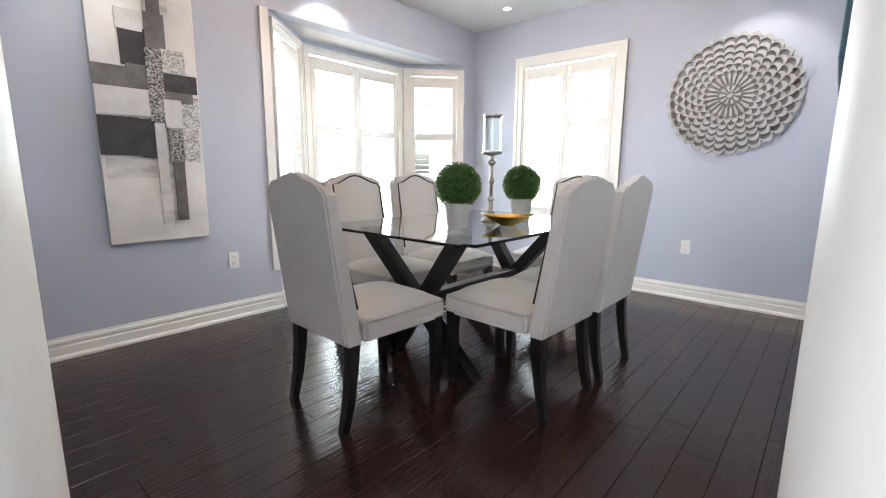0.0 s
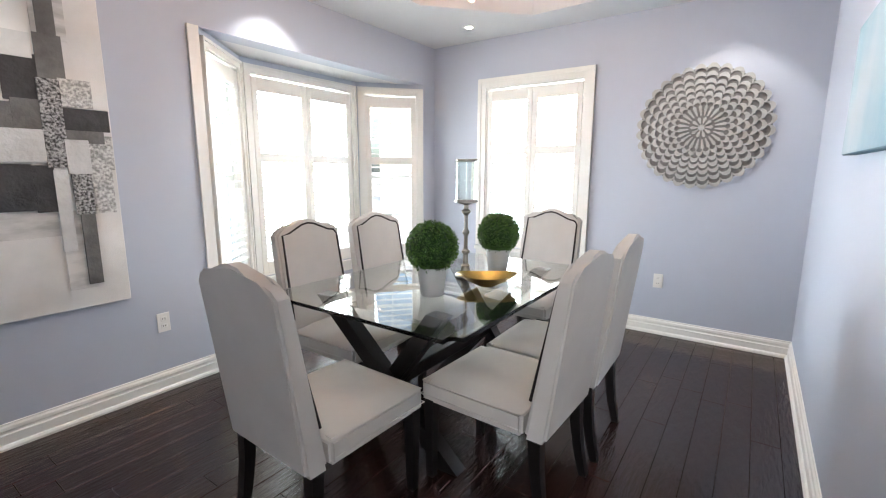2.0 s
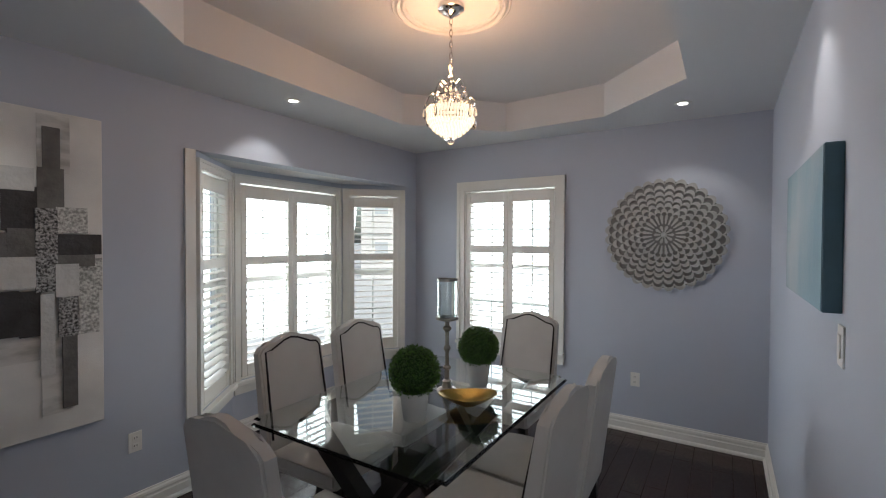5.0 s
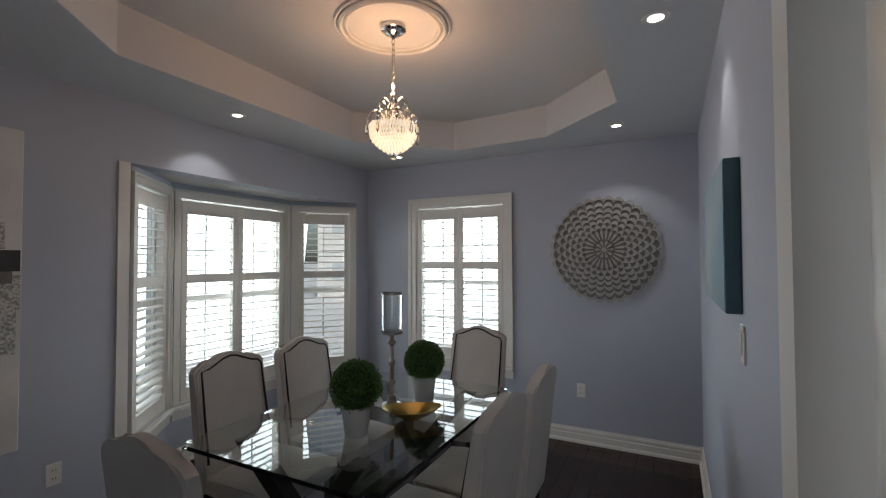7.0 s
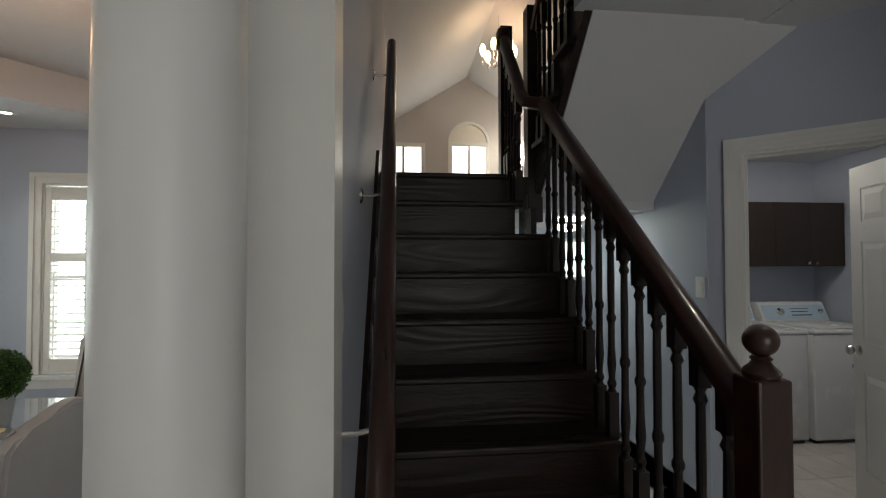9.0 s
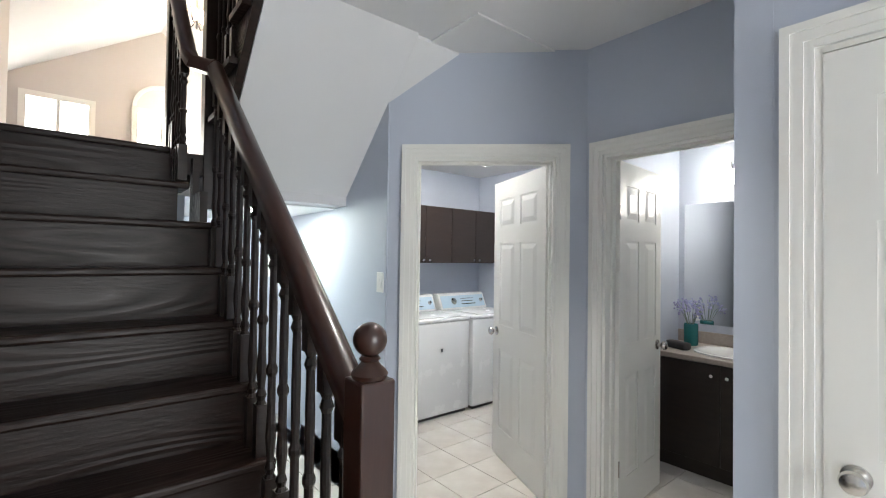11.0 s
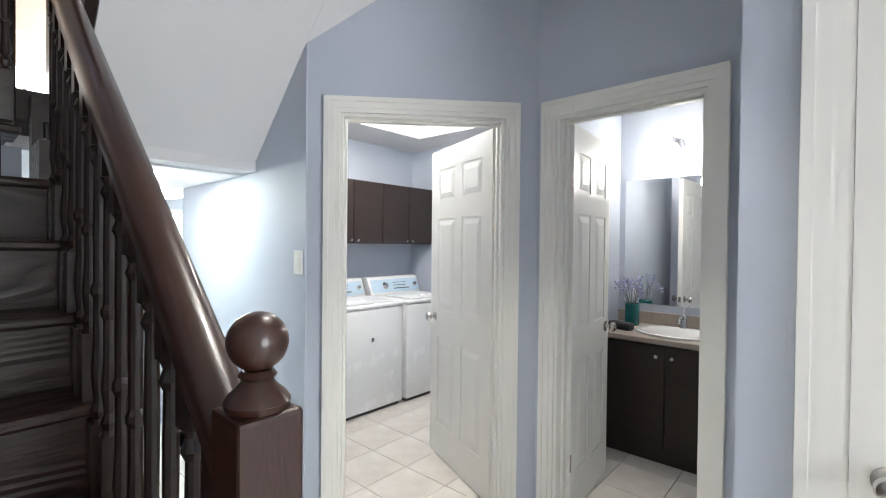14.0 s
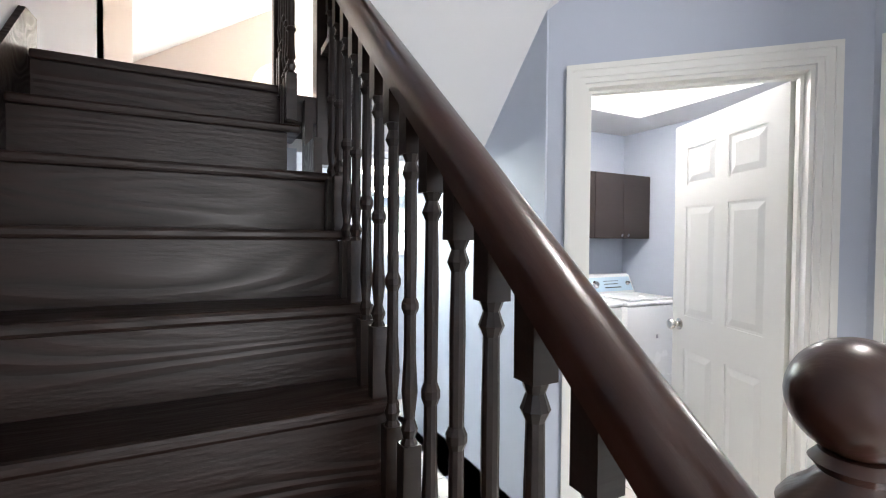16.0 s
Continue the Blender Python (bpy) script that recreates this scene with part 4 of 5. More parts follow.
def handrail(bm, path):
    pts = [Vector(p) for p in path]
    prof = [(-0.028, -0.032), (0.028, -0.032), (0.03, -0.012), (0.034, 0.006), (0.028, 0.024), (0.012, 0.034), (-0.012, 0.034), (-0.028, 0.024), (-0.034, 0.006), (-0.03, -0.012)]
    rings = []
    for i, p in enumerate(pts):
        d = (pts[min(i + 1, len(pts) - 1)] - pts[max(i - 1, 0)]).normalized()
        s = d.cross(Vector((0, 0, 1))).normalized()
        u = s.cross(d)
        rings.append([bm.verts.new(p + s * a + u * b) for a, b in prof])
    for a, b in zip(rings, rings[1:]):
        for k in range(len(prof)):
            bm.faces.new((a[k], a[(k + 1) % len(prof)], b[(k + 1) % len(prof)], b[k]))
    bm.faces.new(rings[0][::-1]), bm.faces.new(rings[-1])
    return bm


part("handrail", handrail(bmesh.new(), [(BX, 2.56, rail_z(2.56)), (BX, 3.2, rail_z(3.2)), (BX, 3.95, rail_z(3.95)), (BX, 4.0, KZ)]), M_RAIL, bal, smooth=True)
part("handrail_easing", handrail(bmesh.new(), [(BX, 3.985, KZ - 0.005), (BX - 0.02, 4.02, KZ + 0.005), (BX - 0.08, 4.05, KZ + 0.02), (2.155, 4.1, KZ + 0.08), (2.145, 4.3, KZ + 0.36), (2.142, 4.45, KZ + 0.57)]), M_RAIL, bal, smooth=True)
part("rail_cap", bevelled(boxes((2.10, 2.185, 4.44, 4.53, KZ + 0.53, KZ + 0.66)), 0.02, 3), M_RAIL, bal, smooth=True)
for i in range(1, NS):
    y0 = YT - G * (NS - i)
    for dy in (0.05, 0.05 + G / 2):
        y = y0 + dy
        if y < 2.62:
            continue
        if y < 4.0:
            part("baluster", baluster(BX, y, R * i, rail_z(y) - 0.02), M_SPIN, bal)
for y in (4.13, 4.2, 4.27, 4.34, 4.41):
    part("baluster", baluster(2.145, y, R * NS - 0.05 if y > 4.3 else R * 9, KZ + 0.08 + (y - 4.1) * 1.4 - 0.02), M_SPIN, bal)
part("corner_post", bevelled(boxes((2.12, 2.2, 4.46, 4.54, R * 9, R * NS + 1.0)), 0.005), M_SPIN, bal)

# wall handrail
wr = thing("wall_handrail", pose(0, 0, 0), "round mahogany handrail on metal brackets along the wall", "handrail")
y0, y1 = 2.3, 4.3
zr = lambda y: 1.735 + (y - 3.168) * 0.93
part("rail", tube(bmesh.new(), [(1.412, y0, zr(y0)), (1.412, 3.2, zr(3.2)), (1.412, y1, zr(y1))], 0.027, 16), M_RAIL, wr, smooth=True)
for y in (2.546, 3.168, 3.984):
    z = zr(y) - 0.015
    b = part("bracket", tube(bmesh.new(), [(1.32, y, z - 0.02), (1.36, y, z - 0.02), (1.385, y, z - 0.015), (1.412, y, z)], 0.006, 8), M_NICKEL, wr, smooth=True)
    part("rosette", lathe(bmesh.new(), [(0.028, 0), (0.026, 0.006), (0.01, 0.01)], 20, pose(1.316, y, z - 0.02, 0, 90)), M_NICKEL, b, smooth=True)
wall_plate(pose(1.316, 2.583, 1.351, 90, 0, 90), w=0.075, h=0.12)
wall_plate(pose(XE, 4.02, 1.315, 90, 0, -90), w=0.075, h=0.12)

# upper flight: treads, white underside, dark stringer and balusters
SLP = 1.0
UX0 = 2.36
uf = thing("upper_stair_flight", pose(0, 0, 0), "upper stair flight with white plastered underside and dark stringer", "staircase", kind="structure")


def soff(y):
    return 1.87 + (4.48 - y) * SLP


part("underside", prism(bmesh.new(), [(4.48, soff(4.48)), (4.48, soff(4.48) - 0.06), (4.62, soff(4.48) - 0.06), (4.62, 2.0), (3.45, soff(3.45) + 0.05), (2.0, soff(2.0) + 0.05), (2.0, soff(2.0))], UX0 + 0.03, XE - 0.001, "x"), M_CEIL, uf, "white plastered sloping underside")
bm = prism(bmesh.new(), [(XE, 3.965), (XE, 3.68), (3.49, 3.68)], 0, 0.1)
for q in bm.verts:
    q.co.z += soff(q.co.y)
part("underside_corner", bm, M_CEIL, uf)
part("outer_stringer", prism(bmesh.new(), [(4.5, soff(4.48) + 0.0), (4.5, soff(4.48) + 0.4), (2.0, soff(2.0) + 0.36), (2.0, soff(2.0) - 0.01)], UX0 - 0.01, UX0 + 0.028, "x"), M_STAIR, uf)
for k in range(9):
    y = 4.42 - 0.2 * k
    part("tread", boxes((UX0 - 0.05, XE, y - 0.22, y, R * NS + 0.2 * (k + 0) + 0.17, R * NS + 0.2 * k + 0.2)), M_STAIR, uf)
    for dy in (0.05, 0.15):
        z = R * NS + 0.2 * k + 0.2
        part("baluster", baluster(UX0 - 0.01, y - dy, z, z + 0.85), M_SPIN, uf)
part("handrail", handrail(bmesh.new(), [(UX0 - 0.01, 4.45, R * NS + 0.98), (UX0 - 0.01, 2.5, R * NS + 0.98 + 1.95)]), M_RAIL, uf, smooth=True)
part("start_post", bevelled(boxes((UX0 - 0.06, UX0 + 0.04, 4.46, 4.56, R * NS - 0.3, R * NS + 1.15)), 0.005), M_SPIN, uf)

# the bright passage under the landing
structure("floor_passage", boxes((2.2, 4.8, 4.4, 7.3, -0.62, -0.5)), M_TILE, "pale floor beyond the stairs")
structure("wall_passage_back", boxes((2.1, 4.8, 7.3, 7.4, -0.5, 1.9)), M_WALL, "pale wall of the passage")
structure("wall_passage_west", boxes((2.16, 2.22, 4.5, 7.3, -0.5, 1.79)), M_WALL, "pale wall of the passage")
structure("wall_passage_east", boxes((4.7, 4.8, 5.66, 7.3, -0.5, 1.9)), M_WALL, "pale wall of the passage")
structure("wall_under_flight", boxes((2.34, XE - 0.002, 4.0, 4.06, -0.5, -0.02), (XE - 0.1, XE, 4.06, 5.66, -0.5, 0.0)), M_WALL, "pale wall below the floor edge")
structure("ceiling_passage", boxes((2.2, XE - 0.002, 4.625, 5.62, 1.80, 1.86), (2.2, 4.8, 5.66, 7.3, 1.88, 1.92)), M_CEIL, "white ceiling under the landing")
dm = thing("dome_light", pose(3.33, 6.4, 1.88), "round frosted dome ceiling light, lit", "ceiling light")
part("bowl", lathe(bmesh.new(), [(0.16, 0), (0.15, -0.04), (0.11, -0.075), (0.04, -0.095)], 28), M_LIT, dm, smooth=True)
part("rim", lathe(bmesh.new(), [(0.17, 0.003), (0.172, -0.012), (0.16, -0.014)], 28), M_NICKEL, dm, smooth=True)
lamp("dome_lamp", "POINT", pose(3.2, 6.2, 1.6), 6.5, (0.9, 1, 0.97), 0.1)
gw = thing("window_7", pose(3.62, 7.3, 1.25), "small bright greenish window at the passage end", "window", kind="structure")
part("window_frame", boxes((-0.05, 0.0, -0.03, -0.001, -0.05, 0.5), (0.42, 0.47, -0.03, -0.001, -0.05, 0.5), (0, 0.42, -0.03, -0.001, -0.05, 0), (0, 0.42, -0.03, -0.001, 0.45, 0.5), (0, 0.42, -0.028, -0.003, 0.21, 0.235)), M_TRIM, gw)
part("pane", boxes((0, 0.42, -0.012, -0.006, 0, 0.45)), M_DAYPANE, gw, "pane glowing in place of daylight")
# made-up panel and lamp that brighten the passage beside the dome light
recess = thing("stairwell_light", pose(2.78, 4.95, 1.80), "square glowing panel added under the landing to brighten the passage", "ceiling light")
part("lens", boxes((-0.1, 0.1, -0.1, 0.1, -0.02, -0.001)), M_LIT, recess)
lamp("passage_fill", "AREA", look((2.78, 4.95, 1.76), (2.85, 4.6, 0)), 3.5, (0.86, 1, 0.97), 0.4, 0.4)

# upper living room
structure("wall_upper_west", boxes((0.2, 0.3, 5.62, 9.3, 2.02, 3.3)), M_WARMWALL, "warm pale wall upstairs")
structure("wall_upper_east", boxes((4.4, 4.5, 5.74, 9.3, 2.02, 3.4), (4.4, 4.5, 4.4, 5.74, 2.76, 3.4)), M_WARMWALL, "warm pale wall upstairs")
structure("wall_upper_near", boxes((1.165, 1.315, YB + 0.001, 6.6, 2.02, 4.6)), M_WARMWALL, "wall end at the stair head")
bm = prism(bmesh.new(), [(0.3, 2.02), (4.4, 2.02), (4.4, 3.47), (2.63, 4.6), (0.3, 3.13)], 9.12, 9.2, "y")
gable = structure("wall_gable", bm, M_WARMWALL, "warm pale gable wall with windows")
bm = prism(bmesh.new(), [(0.1, 3.0), (2.63, 4.6), (4.6, 3.34), (4.6, 3.44), (2.63, 4.7), (0.1, 3.1)], 4.6, 9.3, "y")
structure("ceiling_vault", bm, M_CEIL, "vaulted ceiling upstairs")
structure("ceiling_stairwell", boxes((1.2, 4.5, 1.9, 4.7, 4.6, 4.7)), M_CEIL, "ceiling over the stairwell")
structure("wall_stairwell_back", boxes((2.3, 4.5, 4.62, 4.7, 4.2, 4.62), (XE + 0.01, 4.5, 4.62, 4.7, 2.76, 4.2)), M_WARMWALL, "wall above the stair")
structure("wall_stairwell_east", boxes((XE, XE + 0.1, 1.9, 4.6, 2.76, 4.6)), M_WALL, "wall of the stairwell")
structure("wall_stairwell_south", boxes((1.316, XE, 1.8, 1.9, 2.76, 4.6)), M_WALL, "wall of the stairwell")


def upper_window(name, x0, x1, z0, z1, arch):
    t = thing(name, pose(0, 9.12, 0), "bright white-framed upstairs window" + (" with an arched recess above" if arch else ""), "window", kind="structure")
    c = 0.07
    part("casing", boxes((x0 - c, x0, -0.03, -0.001, z0, z1 + c), (x1, x1 + c, -0.03, -0.001, z0, z1 + c), (x0, x1, -0.03, -0.001, z1, z1 + c), ((x0 + x1) / 2 - 0.02, (x0 + x1) / 2 + 0.02, -0.025, -0.003, z0, z1)), M_TRIM, t)
    part("pane", boxes((x0, x1, -0.012, -0.008, z0, z1)), M_UPPANE, t, "pane with its own white glow in place of daylight")
    if arch:
        bm = bmesh.new()
        r, cx = (x1 - x0) / 2 + c, (x0 + x1) / 2
        pts = [(r * math.cos(math.pi * i / 20), r * math.sin(math.pi * i / 20)) for i in range(21)]
        pin = [(p[0] * 0.86, p[1] * 0.86) for p in pts]
        for a, b, q, s in zip(pts, pts[1:], pin, pin[1:]):
            prism(bm, [(cx + p[0], z1 + c + p[1]) for p in (q, a, b, s)], -0.04, -0.001, "y")
        part("arch_moulding", bm, M_TRIM, t)
        part("arch_field", prism(bmesh.new(), [(cx + p[0], z1 + c + p[1]) for p in pin], -0.012, -0.001, "y"), M_SHADE, t)


upper_window("window_5", 1.25, 1.85, 2.55, 3.37, False)
upper_window("window_6", 2.38, 2.95, 2.55, 3.4, True)
uc = thing("upper_chandelier", pose(2.7, 7.0, 4.52), "lit crystal chandelier hanging from the vaulted ceiling", "chandelier")
part("chain", tube(bmesh.new(), [(0, 0, 0), (0, 0, -0.35)], 0.006, 6), M_CHROME, uc)
part("stem", lathe(bmesh.new(), [(0.015, -0.35), (0.03, -0.42), (0.015, -0.5), (0.035, -0.6), (0.01, -0.68)], 12), M_CHROME, uc, smooth=True)
for k in range(6):
    a = math.pi * k / 3
    ca, sa = math.cos(a), math.sin(a)
    part("arm", tube(bmesh.new(), [(0.02 * ca, 0.02 * sa, -0.6), (0.1 * ca, 0.1 * sa, -0.64), (0.18 * ca, 0.18 * sa, -0.58), (0.2 * ca, 0.2 * sa, -0.52)], 0.006, 6), M_CHROME, uc)
    part("bulb", lathe(bmesh.new(), [(0.02, -0.52), (0.035, -0.48), (0.035, -0.42), (0.015, -0.38)], 10, x=0.2 * ca, y=0.2 * sa), M_BULB, uc, smooth=True)
    part("drop", lathe(bmesh.new(), [(0.001, -0.53), (0.012, -0.56), (0.001, -0.64)], 6, x=0.2 * ca, y=0.2 * sa), M_CLEARX, uc)
lamp("upper_chandelier_light", "POINT", pose(2.7, 7.0, 4.0), 9, (1, 0.55, 0.36), 0.12)
fl = thing("floor_lamp", pose(3.45, 8.6, R * NS - 0.002), "floor lamp with a pale drum shade, lit", "lamp")
part("pole", lathe(bmesh.new(), [(0.13, 0), (0.13, 0.02), (0.012, 0.03), (0.012, 1.1)], 20), M_NICKEL, fl, smooth=True)
part("shade", lathe(bmesh.new(), [(0.2, 1.02), (0.17, 1.3)], 28), M_LIT, fl, smooth=True)

# ---------------------------------------------------------------- laundry room
LYB, LXR = 5.6, 5.52
wall("wall_laundry_back", (LXR + 0.1, LYB), (XE + 0.12, LYB), 0.12, 2.75, label="pale lilac laundry wall")
wall("wall_laundry_east", (LXR, 3.35), (LXR, LYB), 0.12, 2.75, label="pale lilac laundry wall")
structure("wall_bath_north", boxes((4.15, 5.78, 3.33, 3.41, 0, 2.75)), M_WALL, "partition between washroom and laundry")
structure("ceiling_laundry", boxes((4.15, 5.8, 3.36, 3.75, 2.44, 2.52), (3.28, 5.8, 5.07, 5.7, 2.43, 2.52), (5.1, 5.8, 3.75, 5.07, 2.43, 2.52), (3.28, 5.8, 3.3, 5.7, 2.68, 2.75), (5.1, 5.12, 3.75, 5.07, 2.52, 2.68), (4.15, 5.1, 3.73, 3.75, 2.52, 2.68), (3.31, 5.1, 5.07, 5.09, 2.52, 2.68)), M_CEIL, "laundry ceiling with a raised centre")
ll = thing("laundry_ceiling_light", pose(4.2, 4.35, 2.68), "round white flush ceiling light, lit", "ceiling light")
part("bowl", lathe(bmesh.new(), [(0.15, 0), (0.14, -0.04), (0.09, -0.075), (0.03, -0.085)], 28), M_LIT, ll, smooth=True)
lamp("laundry_lamp", "POINT", pose(4.2, 4.35, 2.4), 12, (1, 0.96, 0.92), 0.12)


def washer(x, w, y, label, gap):
    t = thing("washing_machine", pose(x, y, 0), label, "washing machine", "laundry machines")
    part("body", bevelled(boxes((0, w, 0, 0.66, 0.03, 0.87)), 0.012, 3), M_APPL, t, smooth=True)
    part("plinth", boxes((0.02, w - 0.02, 0.03, 0.6, 0, 0.03)), M_SLOT, t)
    part("top", bevelled(boxes((-0.003, w + 0.003, -0.006, 0.66, 0.872, 0.905)), 0.012, 3), M_APPL, t, smooth=True)
    part("lid", bevelled(boxes((0.09, w - 0.09, 0.05, 0.45, 0.906, 0.918)), 0.006), M_APPL, t, smooth=True)
    bm = prism(bmesh.new(), [(0.5, 0.907), (0.66, 0.907), (0.66, 1.075), (0.59, 1.075), (0.575, 1.065)], 0.01, w - 0.01, "x")
    c = part("console", bevelled(bm, 0.008), M_APPL, t, smooth=True)
    sl = pose(0, 0.5, 0.907, 64.6)
    part("control_panel", boxes((0.035, w - 0.035, 0.02, 0.155, 0.003, 0.006)), M_PANEL, c, "pale blue control panel", m=sl)
    for dx, r in ((w * 0.3, 0.036), (w * 0.88, 0.022)):
        part("dial", lathe(bmesh.new(), [(r, 0.006), (r, 0.012), (r * 0.7, 0.02), (r * 0.6, 0.03)], 20, pose(dx, 0.09, 0)), M_NICKEL, c, "chrome dial", True, sl)
    part("marking", boxes((w * 0.45, w * 0.75, 0.05, 0.06, 0.0062, 0.0066), (w * 0.45, w * 0.7, 0.085, 0.092, 0.0062, 0.0066), (w * 0.45, w * 0.72, 0.115, 0.12, 0.0062, 0.0066)), M_SLOT, c, m=sl)
    part("badge", boxes((w / 2 - 0.012, w / 2 + 0.012, -0.0025, 0.0005, 0.6, 0.63)), M_NICKEL, t)


washer(4.03, 0.69, 4.88, "white front panel dryer with pale blue console", 0)
washer(4.75, 0.69, 4.86, "white top-loading washing machine with pale blue console", 0)
for k, x in enumerate((3.44, 4.13, 4.82)):
    t = thing("wall_cabinet", pose(x, LYB, 1.41), "dark espresso wall cabinet with nickel knobs over the machines", "cabinet", "laundry wall cabinets")
    part("body", boxes((0, 0.688, -0.30, 0, 0, 0.58)), M_ESP, t)
    for j in (0, 1):
        d = part("door", bevelled(boxes((0.002 + 0.344 * j, 0.342 + 0.344 * j, -0.322, -0.302, 0.002, 0.578)), 0.002, 1), M_ESP, t)
        part("knob", lathe(bmesh.new(), [(0.006, 0), (0.006, 0.012), (0.014, 0.02), (0.012, 0.028)], 14, pose(0.305 if j == 0 else 0.383, -0.322, 0.03, 90)), M_NICKEL, d, "nickel knob", True)

# ---------------------------------------------------------------- washroom
VX, MXB = 5.08, 5.64
wall("wall_bath_east", (MXB + 0.0, 1.6), (MXB + 0.0, 3.33), 0.1, 2.6, label="pale washroom wall")
structure("wall_bath_south", boxes((4.16, 5.74, 1.5, 1.6, 0, 2.6)), M_WALL, "pale washroom wall")
structure("ceiling_bath", boxes((4.1, 5.75, 1.5, 3.4, 2.53, 2.58)), M_CEIL, "washroom ceiling")
structure("wall_bath_west", boxes((4.04, 4.16, 1.5, 2.21, 0, 2.6)), M_WALL, "washroom wall beside the door")
v = thing("vanity_cabinet", pose(VX, 1.84, 0), "dark espresso vanity cabinet with two doors and nickel knobs", "cabinet")
part("body", boxes((0.03, MXB - VX, 0.0, 1.487, 0.0, 0.78)), M_ESP, v)
for j in range(3):
    d = part("door", bevelled(boxes((0.01, 0.028, 0.005 + 0.495 * j, 0.495 + 0.495 * j, 0.1, 0.77)), 0.002, 1), M_ESP, v)
    part("knob", lathe(bmesh.new(), [(0.006, 0), (0.006, 0.012), (0.014, 0.02), (0.012, 0.028)], 14, pose(0.01, (0.45, 0.945, 1.04)[j], 0.7, 0, -90)), M_NICKEL, d, "nickel knob", True)
ct = thing("countertop", pose(VX, 1.84, 0.78), "beige laminate washroom countertop with backsplash", "countertop")
part("slab", bevelled(boxes((-0.02, MXB - VX, 0.0, 1.485, 0.0, 0.036)), 0.006), M_COUNT, ct)
part("backsplash", bevelled(boxes((MXB - VX - 0.02, MXB - VX - 0.001, 0.0, 1.487, 0.037, 0.13)), 0.004), M_COUNT, ct)
sink = thing("sink", pose(VX + 0.25, 2.83, 0.816), "oval white porcelain drop-in sink", "sink")
bm = lathe(bmesh.new(), [(0.2, 0.0), (0.205, 0.01), (0.195, 0.016), (0.17, 0.009), (0.1, 0.004), (0.02, 0.003)], 32)
for q in bm.verts:
    q.co.y *= 1.25
part("basin", bm, M_PORC, sink, smooth=True)
fc = thing("faucet", pose(VX + 0.46, 2.83, 0.816), "chrome single-lever washroom faucet", "faucet")
part("body", lathe(bmesh.new(), [(0.028, 0), (0.026, 0.02), (0.02, 0.05), (0.02, 0.1), (0.012, 0.115)], 18), M_CHROME, fc, smooth=True)
part("spout", tube(bmesh.new(), [(0, 0, 0.07), (-0.05, 0, 0.1), (-0.11, 0, 0.085), (-0.12, 0, 0.06)], 0.011, 10), M_CHROME, fc, smooth=True)
part("lever", tube(bmesh.new(), [(0, 0, 0.115), (0.03, 0, 0.15)], 0.008, 8), M_CHROME, fc, smooth=True)
mr = thing("mirror", pose(MXB - 0.1, 1.9, 0.97), "large frameless washroom wall mirror", "mirror")
part("glass", boxes((0.094, 0.099, 0, 1.385, 0, 0.96)), M_MIRROR, mr)
vl = thing("vanity_light", pose(MXB - 0.002, 2.91, 2.17, 0, 0, 90), "chrome wall sconce with a frosted glass bell shade, lit", "wall light")
part("backplate", lathe(bmesh.new(), [(0.05, 0), (0.048, 0.012), (0.02, 0.02)], 20, pose(0, 0, 0, -90, 0, 0) @ pose(0, 0, 0, 180)), M_CHROME, vl, smooth=True)
part("arm", tube(bmesh.new(), [(0, 0.01, 0), (0, 0.06, 0.05), (0, 0.12, 0.04), (0, 0.135, -0.01)], 0.008, 8), M_CHROME, vl, smooth=True)
part("shade", lathe(bmesh.new(), [(0.025, -0.02), (0.045, -0.05), (0.06, -0.12)], 20, pose(0, 0.135, 0)), M_LIT, vl, "lit frosted glass shade", True)
lamp("vanity_lamp", "POINT", pose(MXB - 0.42, 2.78, 1.93), 3.6, (1, 0.95, 0.9), 0.06)
for x, y, s in ((5.48, 3.17, 1.0),):
    vs = thing("vase", pose(x, y, 0.816), "teal glazed cylinder vase with lavender sprigs", "vase")
    part("pot", lathe(bmesh.new(), [(0.045, 0), (0.05, 0.01), (0.05, 0.16), (0.045, 0.165), (0.042, 0.15)], 24), M_TEAL, vs, smooth=True)
    rnd = random.Random(3)
    for k in range(14):
        a, sp, h = rnd.uniform(0, 6.28), rnd.uniform(0.03, 0.13), rnd.uniform(0.26, 0.36)
        top = Vector((sp * math.cos(a), sp * math.sin(a), h))
        s_ = part("stem", tube(bmesh.new(), [(0.01 * math.cos(a), 0.01 * math.sin(a), 0.12), tuple(top * 0.7 + Vector((0, 0, 0.06))), tuple(top)], 0.002, 5), M_STEM, vs)
        bm = bmesh.new()
        for j in range(9):
            p = top + Vector((rnd.uniform(-0.02, 0.02), rnd.uniform(-0.02, 0.02), rnd.uniform(-0.04, 0.02)))
            bmesh.ops.create_icosphere(bm, subdivisions=1, radius=rnd.uniform(0.005, 0.01), matrix=Matrix.Translation(p))
        part("blossom", bm, M_FLOWER, s_, "pale lavender blossoms")
bag = thing("toiletry_pouch", pose(5.25, 3.17, 0.816, 0, 0, 70), "small black zipped pouch on the counter", "pouch")
bm = boxes((-0.09, 0.09, -0.04, 0.04, 0, 0.055))
part("body", bevelled(bm, 0.02, 4), M_DARKBAG, bag, smooth=True)
wall_plate(pose(5.25, 3.33, 1.0, 90, 0, 0), outlet=True)

# hall ceiling lights: unseen, added to brighten the hall
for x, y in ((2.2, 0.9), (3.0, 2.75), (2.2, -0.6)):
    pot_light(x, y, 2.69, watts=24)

# ---------------------------------------------------------------- outside
structure("ground", boxes((-300, 300, -300, 300, -0.9, -0.7)), M_SNOW, "pale paved ground outside")


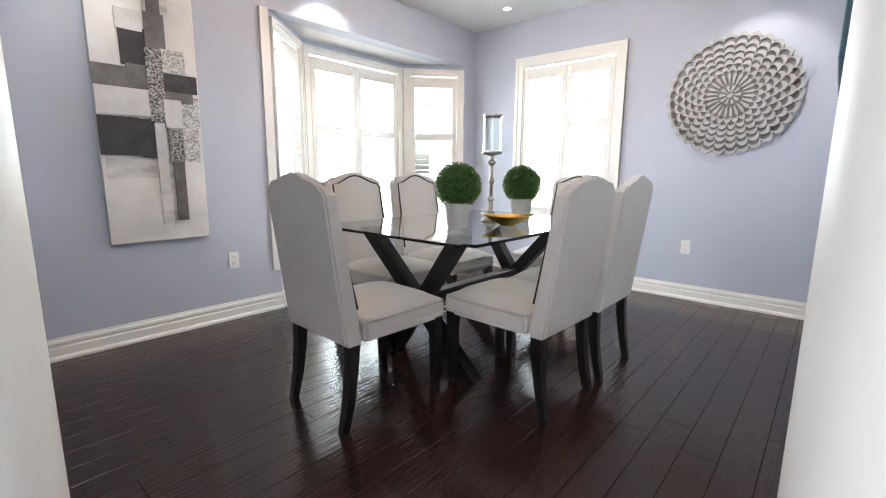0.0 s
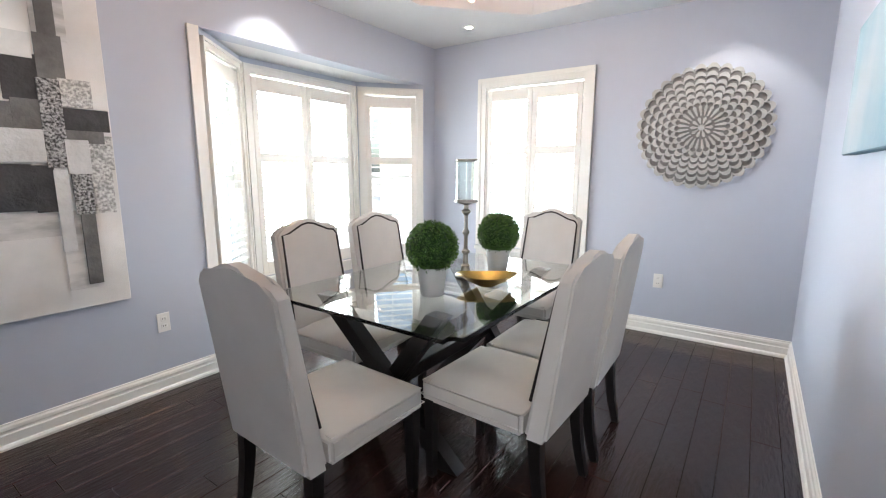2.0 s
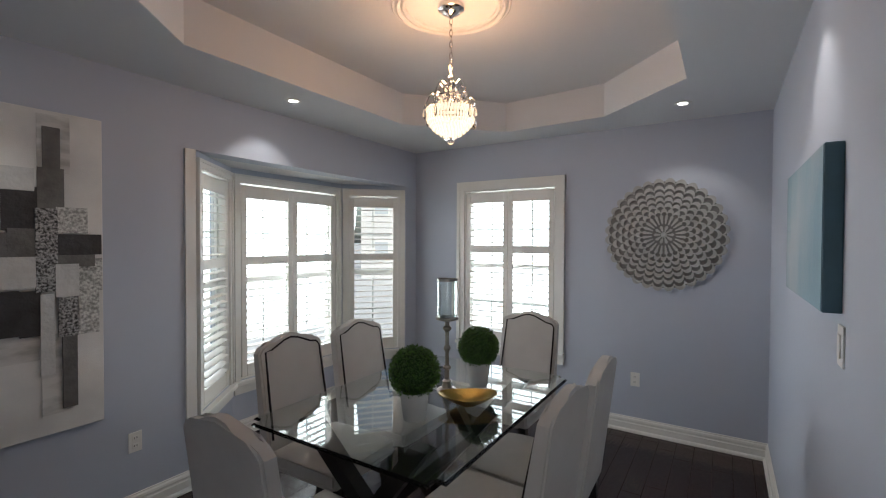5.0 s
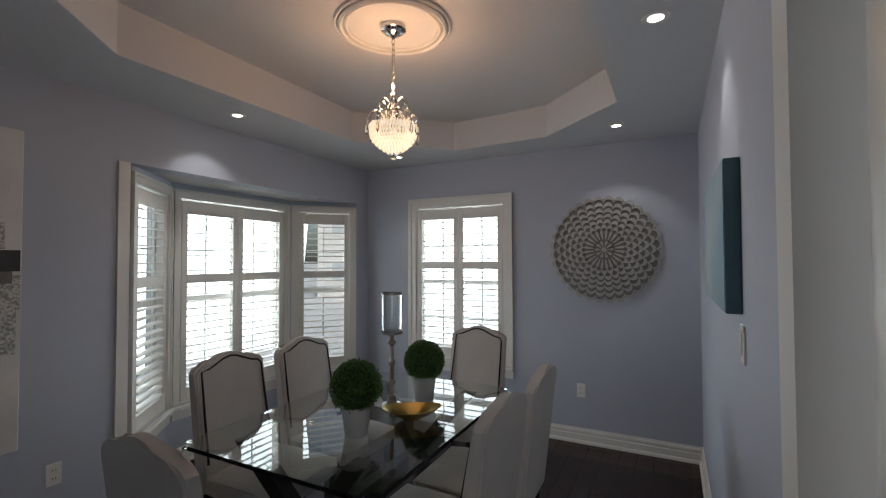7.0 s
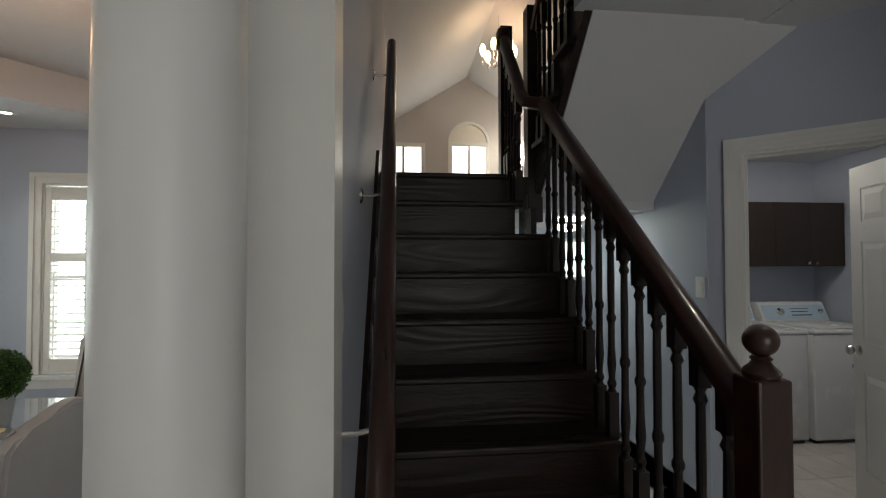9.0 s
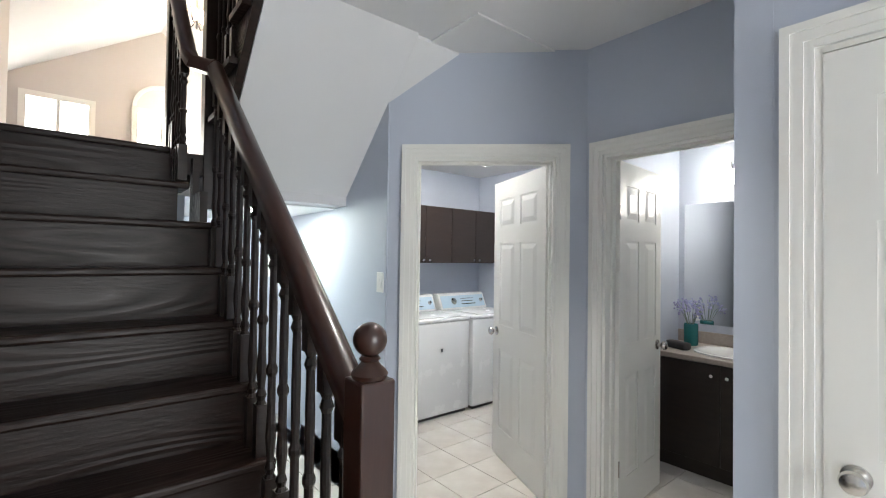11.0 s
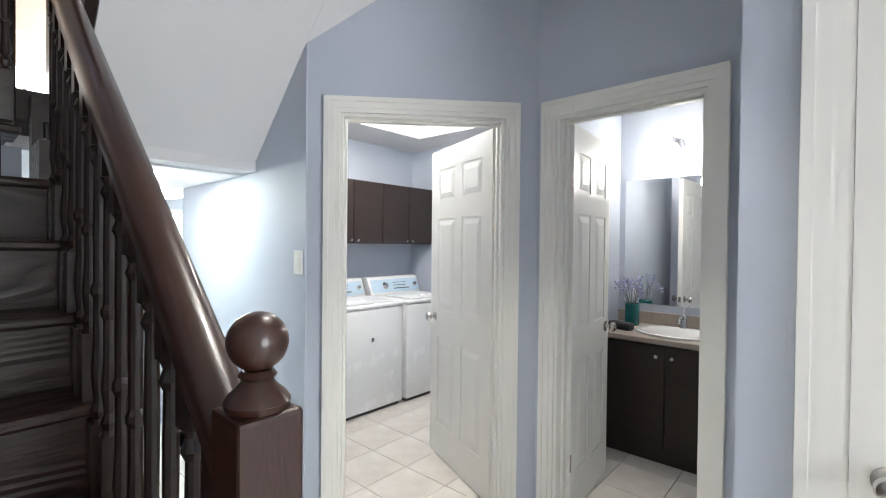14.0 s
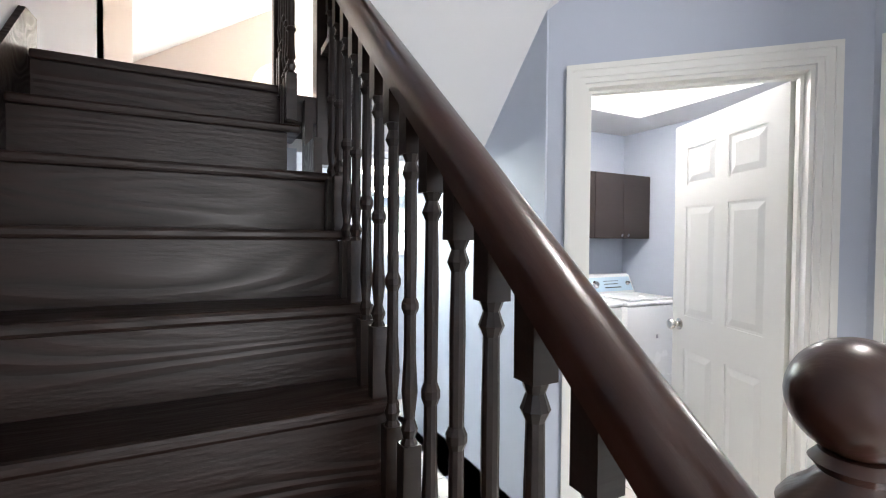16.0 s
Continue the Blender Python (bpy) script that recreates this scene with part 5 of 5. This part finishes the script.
def far_house(m, w, d, h):
    t = thing("house", m, "pale brick house across the street", "house", "houses outside")
    part("wall", boxes((0, w, 0, d, 0, h)), M_BRICK, t)
    part("roof", prism(bmesh.new(), [(-0.4, h), (w + 0.4, h), (w / 2, h + w * 0.35)], -0.4, d + 0.4, "y"), M_ROOF, t)
    for k in range(4):
        for z in (1.0, 3.8):
            wd = part("window", boxes((w * (k + 0.3) / 4, w * (k + 0.7) / 4, -0.06, -0.002, z, z + 1.3)), M_TRIM, t)
            part("pane", boxes((w * (k + 0.34) / 4, w * (k + 0.66) / 4, -0.075, -0.062, z + 0.1, z + 1.2)), M_WINDARK, wd)


far_house(pose(-18, 22, -0.7, 0, 0, 35), 10, 8, 6)
far_house(pose(-30, 10, -0.7, 0, 0, 80), 10, 8, 6)
far_house(pose(-5, 30, -0.7, 0, 0, 5), 10, 8, 6)

# ---------------------------------------------------------------- floor pieces
rnd = random.Random(11)
W = 0.122
cache = {}
x = XL - 0.5
while x < 1.3:
    y = 1.02 - rnd.uniform(0, 0.9)
    while y < YB:
        ln = rnd.choice((0.62, 0.86, 1.1, 1.34))
        a, b = max(y, 1.02), min(y + ln, YB)
        if x < XL - 0.02:
            a, b = max(a, 3.1 + (XL - x) * 1.4), min(b, 5.28)
        if b - a > 0.05:
            key = round(b - a, 3)
            if key not in cache:
                cache[key] = mesh_of("plank", bevelled(boxes((0.0008, W - 0.0008, 0.0008, b - a - 0.0008, -0.02, 0)), 0.0013, 1), M_FLOOR)
            o = new("plank", cache[key])
            o.matrix_basis = pose(x, a, 0)
            o.parent = bpy.data.objects["floor_dining_base"]
        y += ln
    x += W
TS = 0.33
tile = mesh_of("tile", bevelled(boxes((0.002, TS - 0.002, 0.002, TS - 0.002, -0.01, 0)), 0.002, 1), M_TILE)
fh = bpy.data.objects["floor_hall_base"]
for i in range(16):
    for j in range(23):
        x, y = 1.32 + i * TS, -1.9 + j * TS
        inside = (x < 6.0 and y + TS < 2.62) or (x > 2.3 and y < 5.6)
        near = x < 5.7 and y > -0.6
        if inside and near:
            o = new("tile", tile)
            o.matrix_basis = pose(x, y, 0)
            o.parent = fh
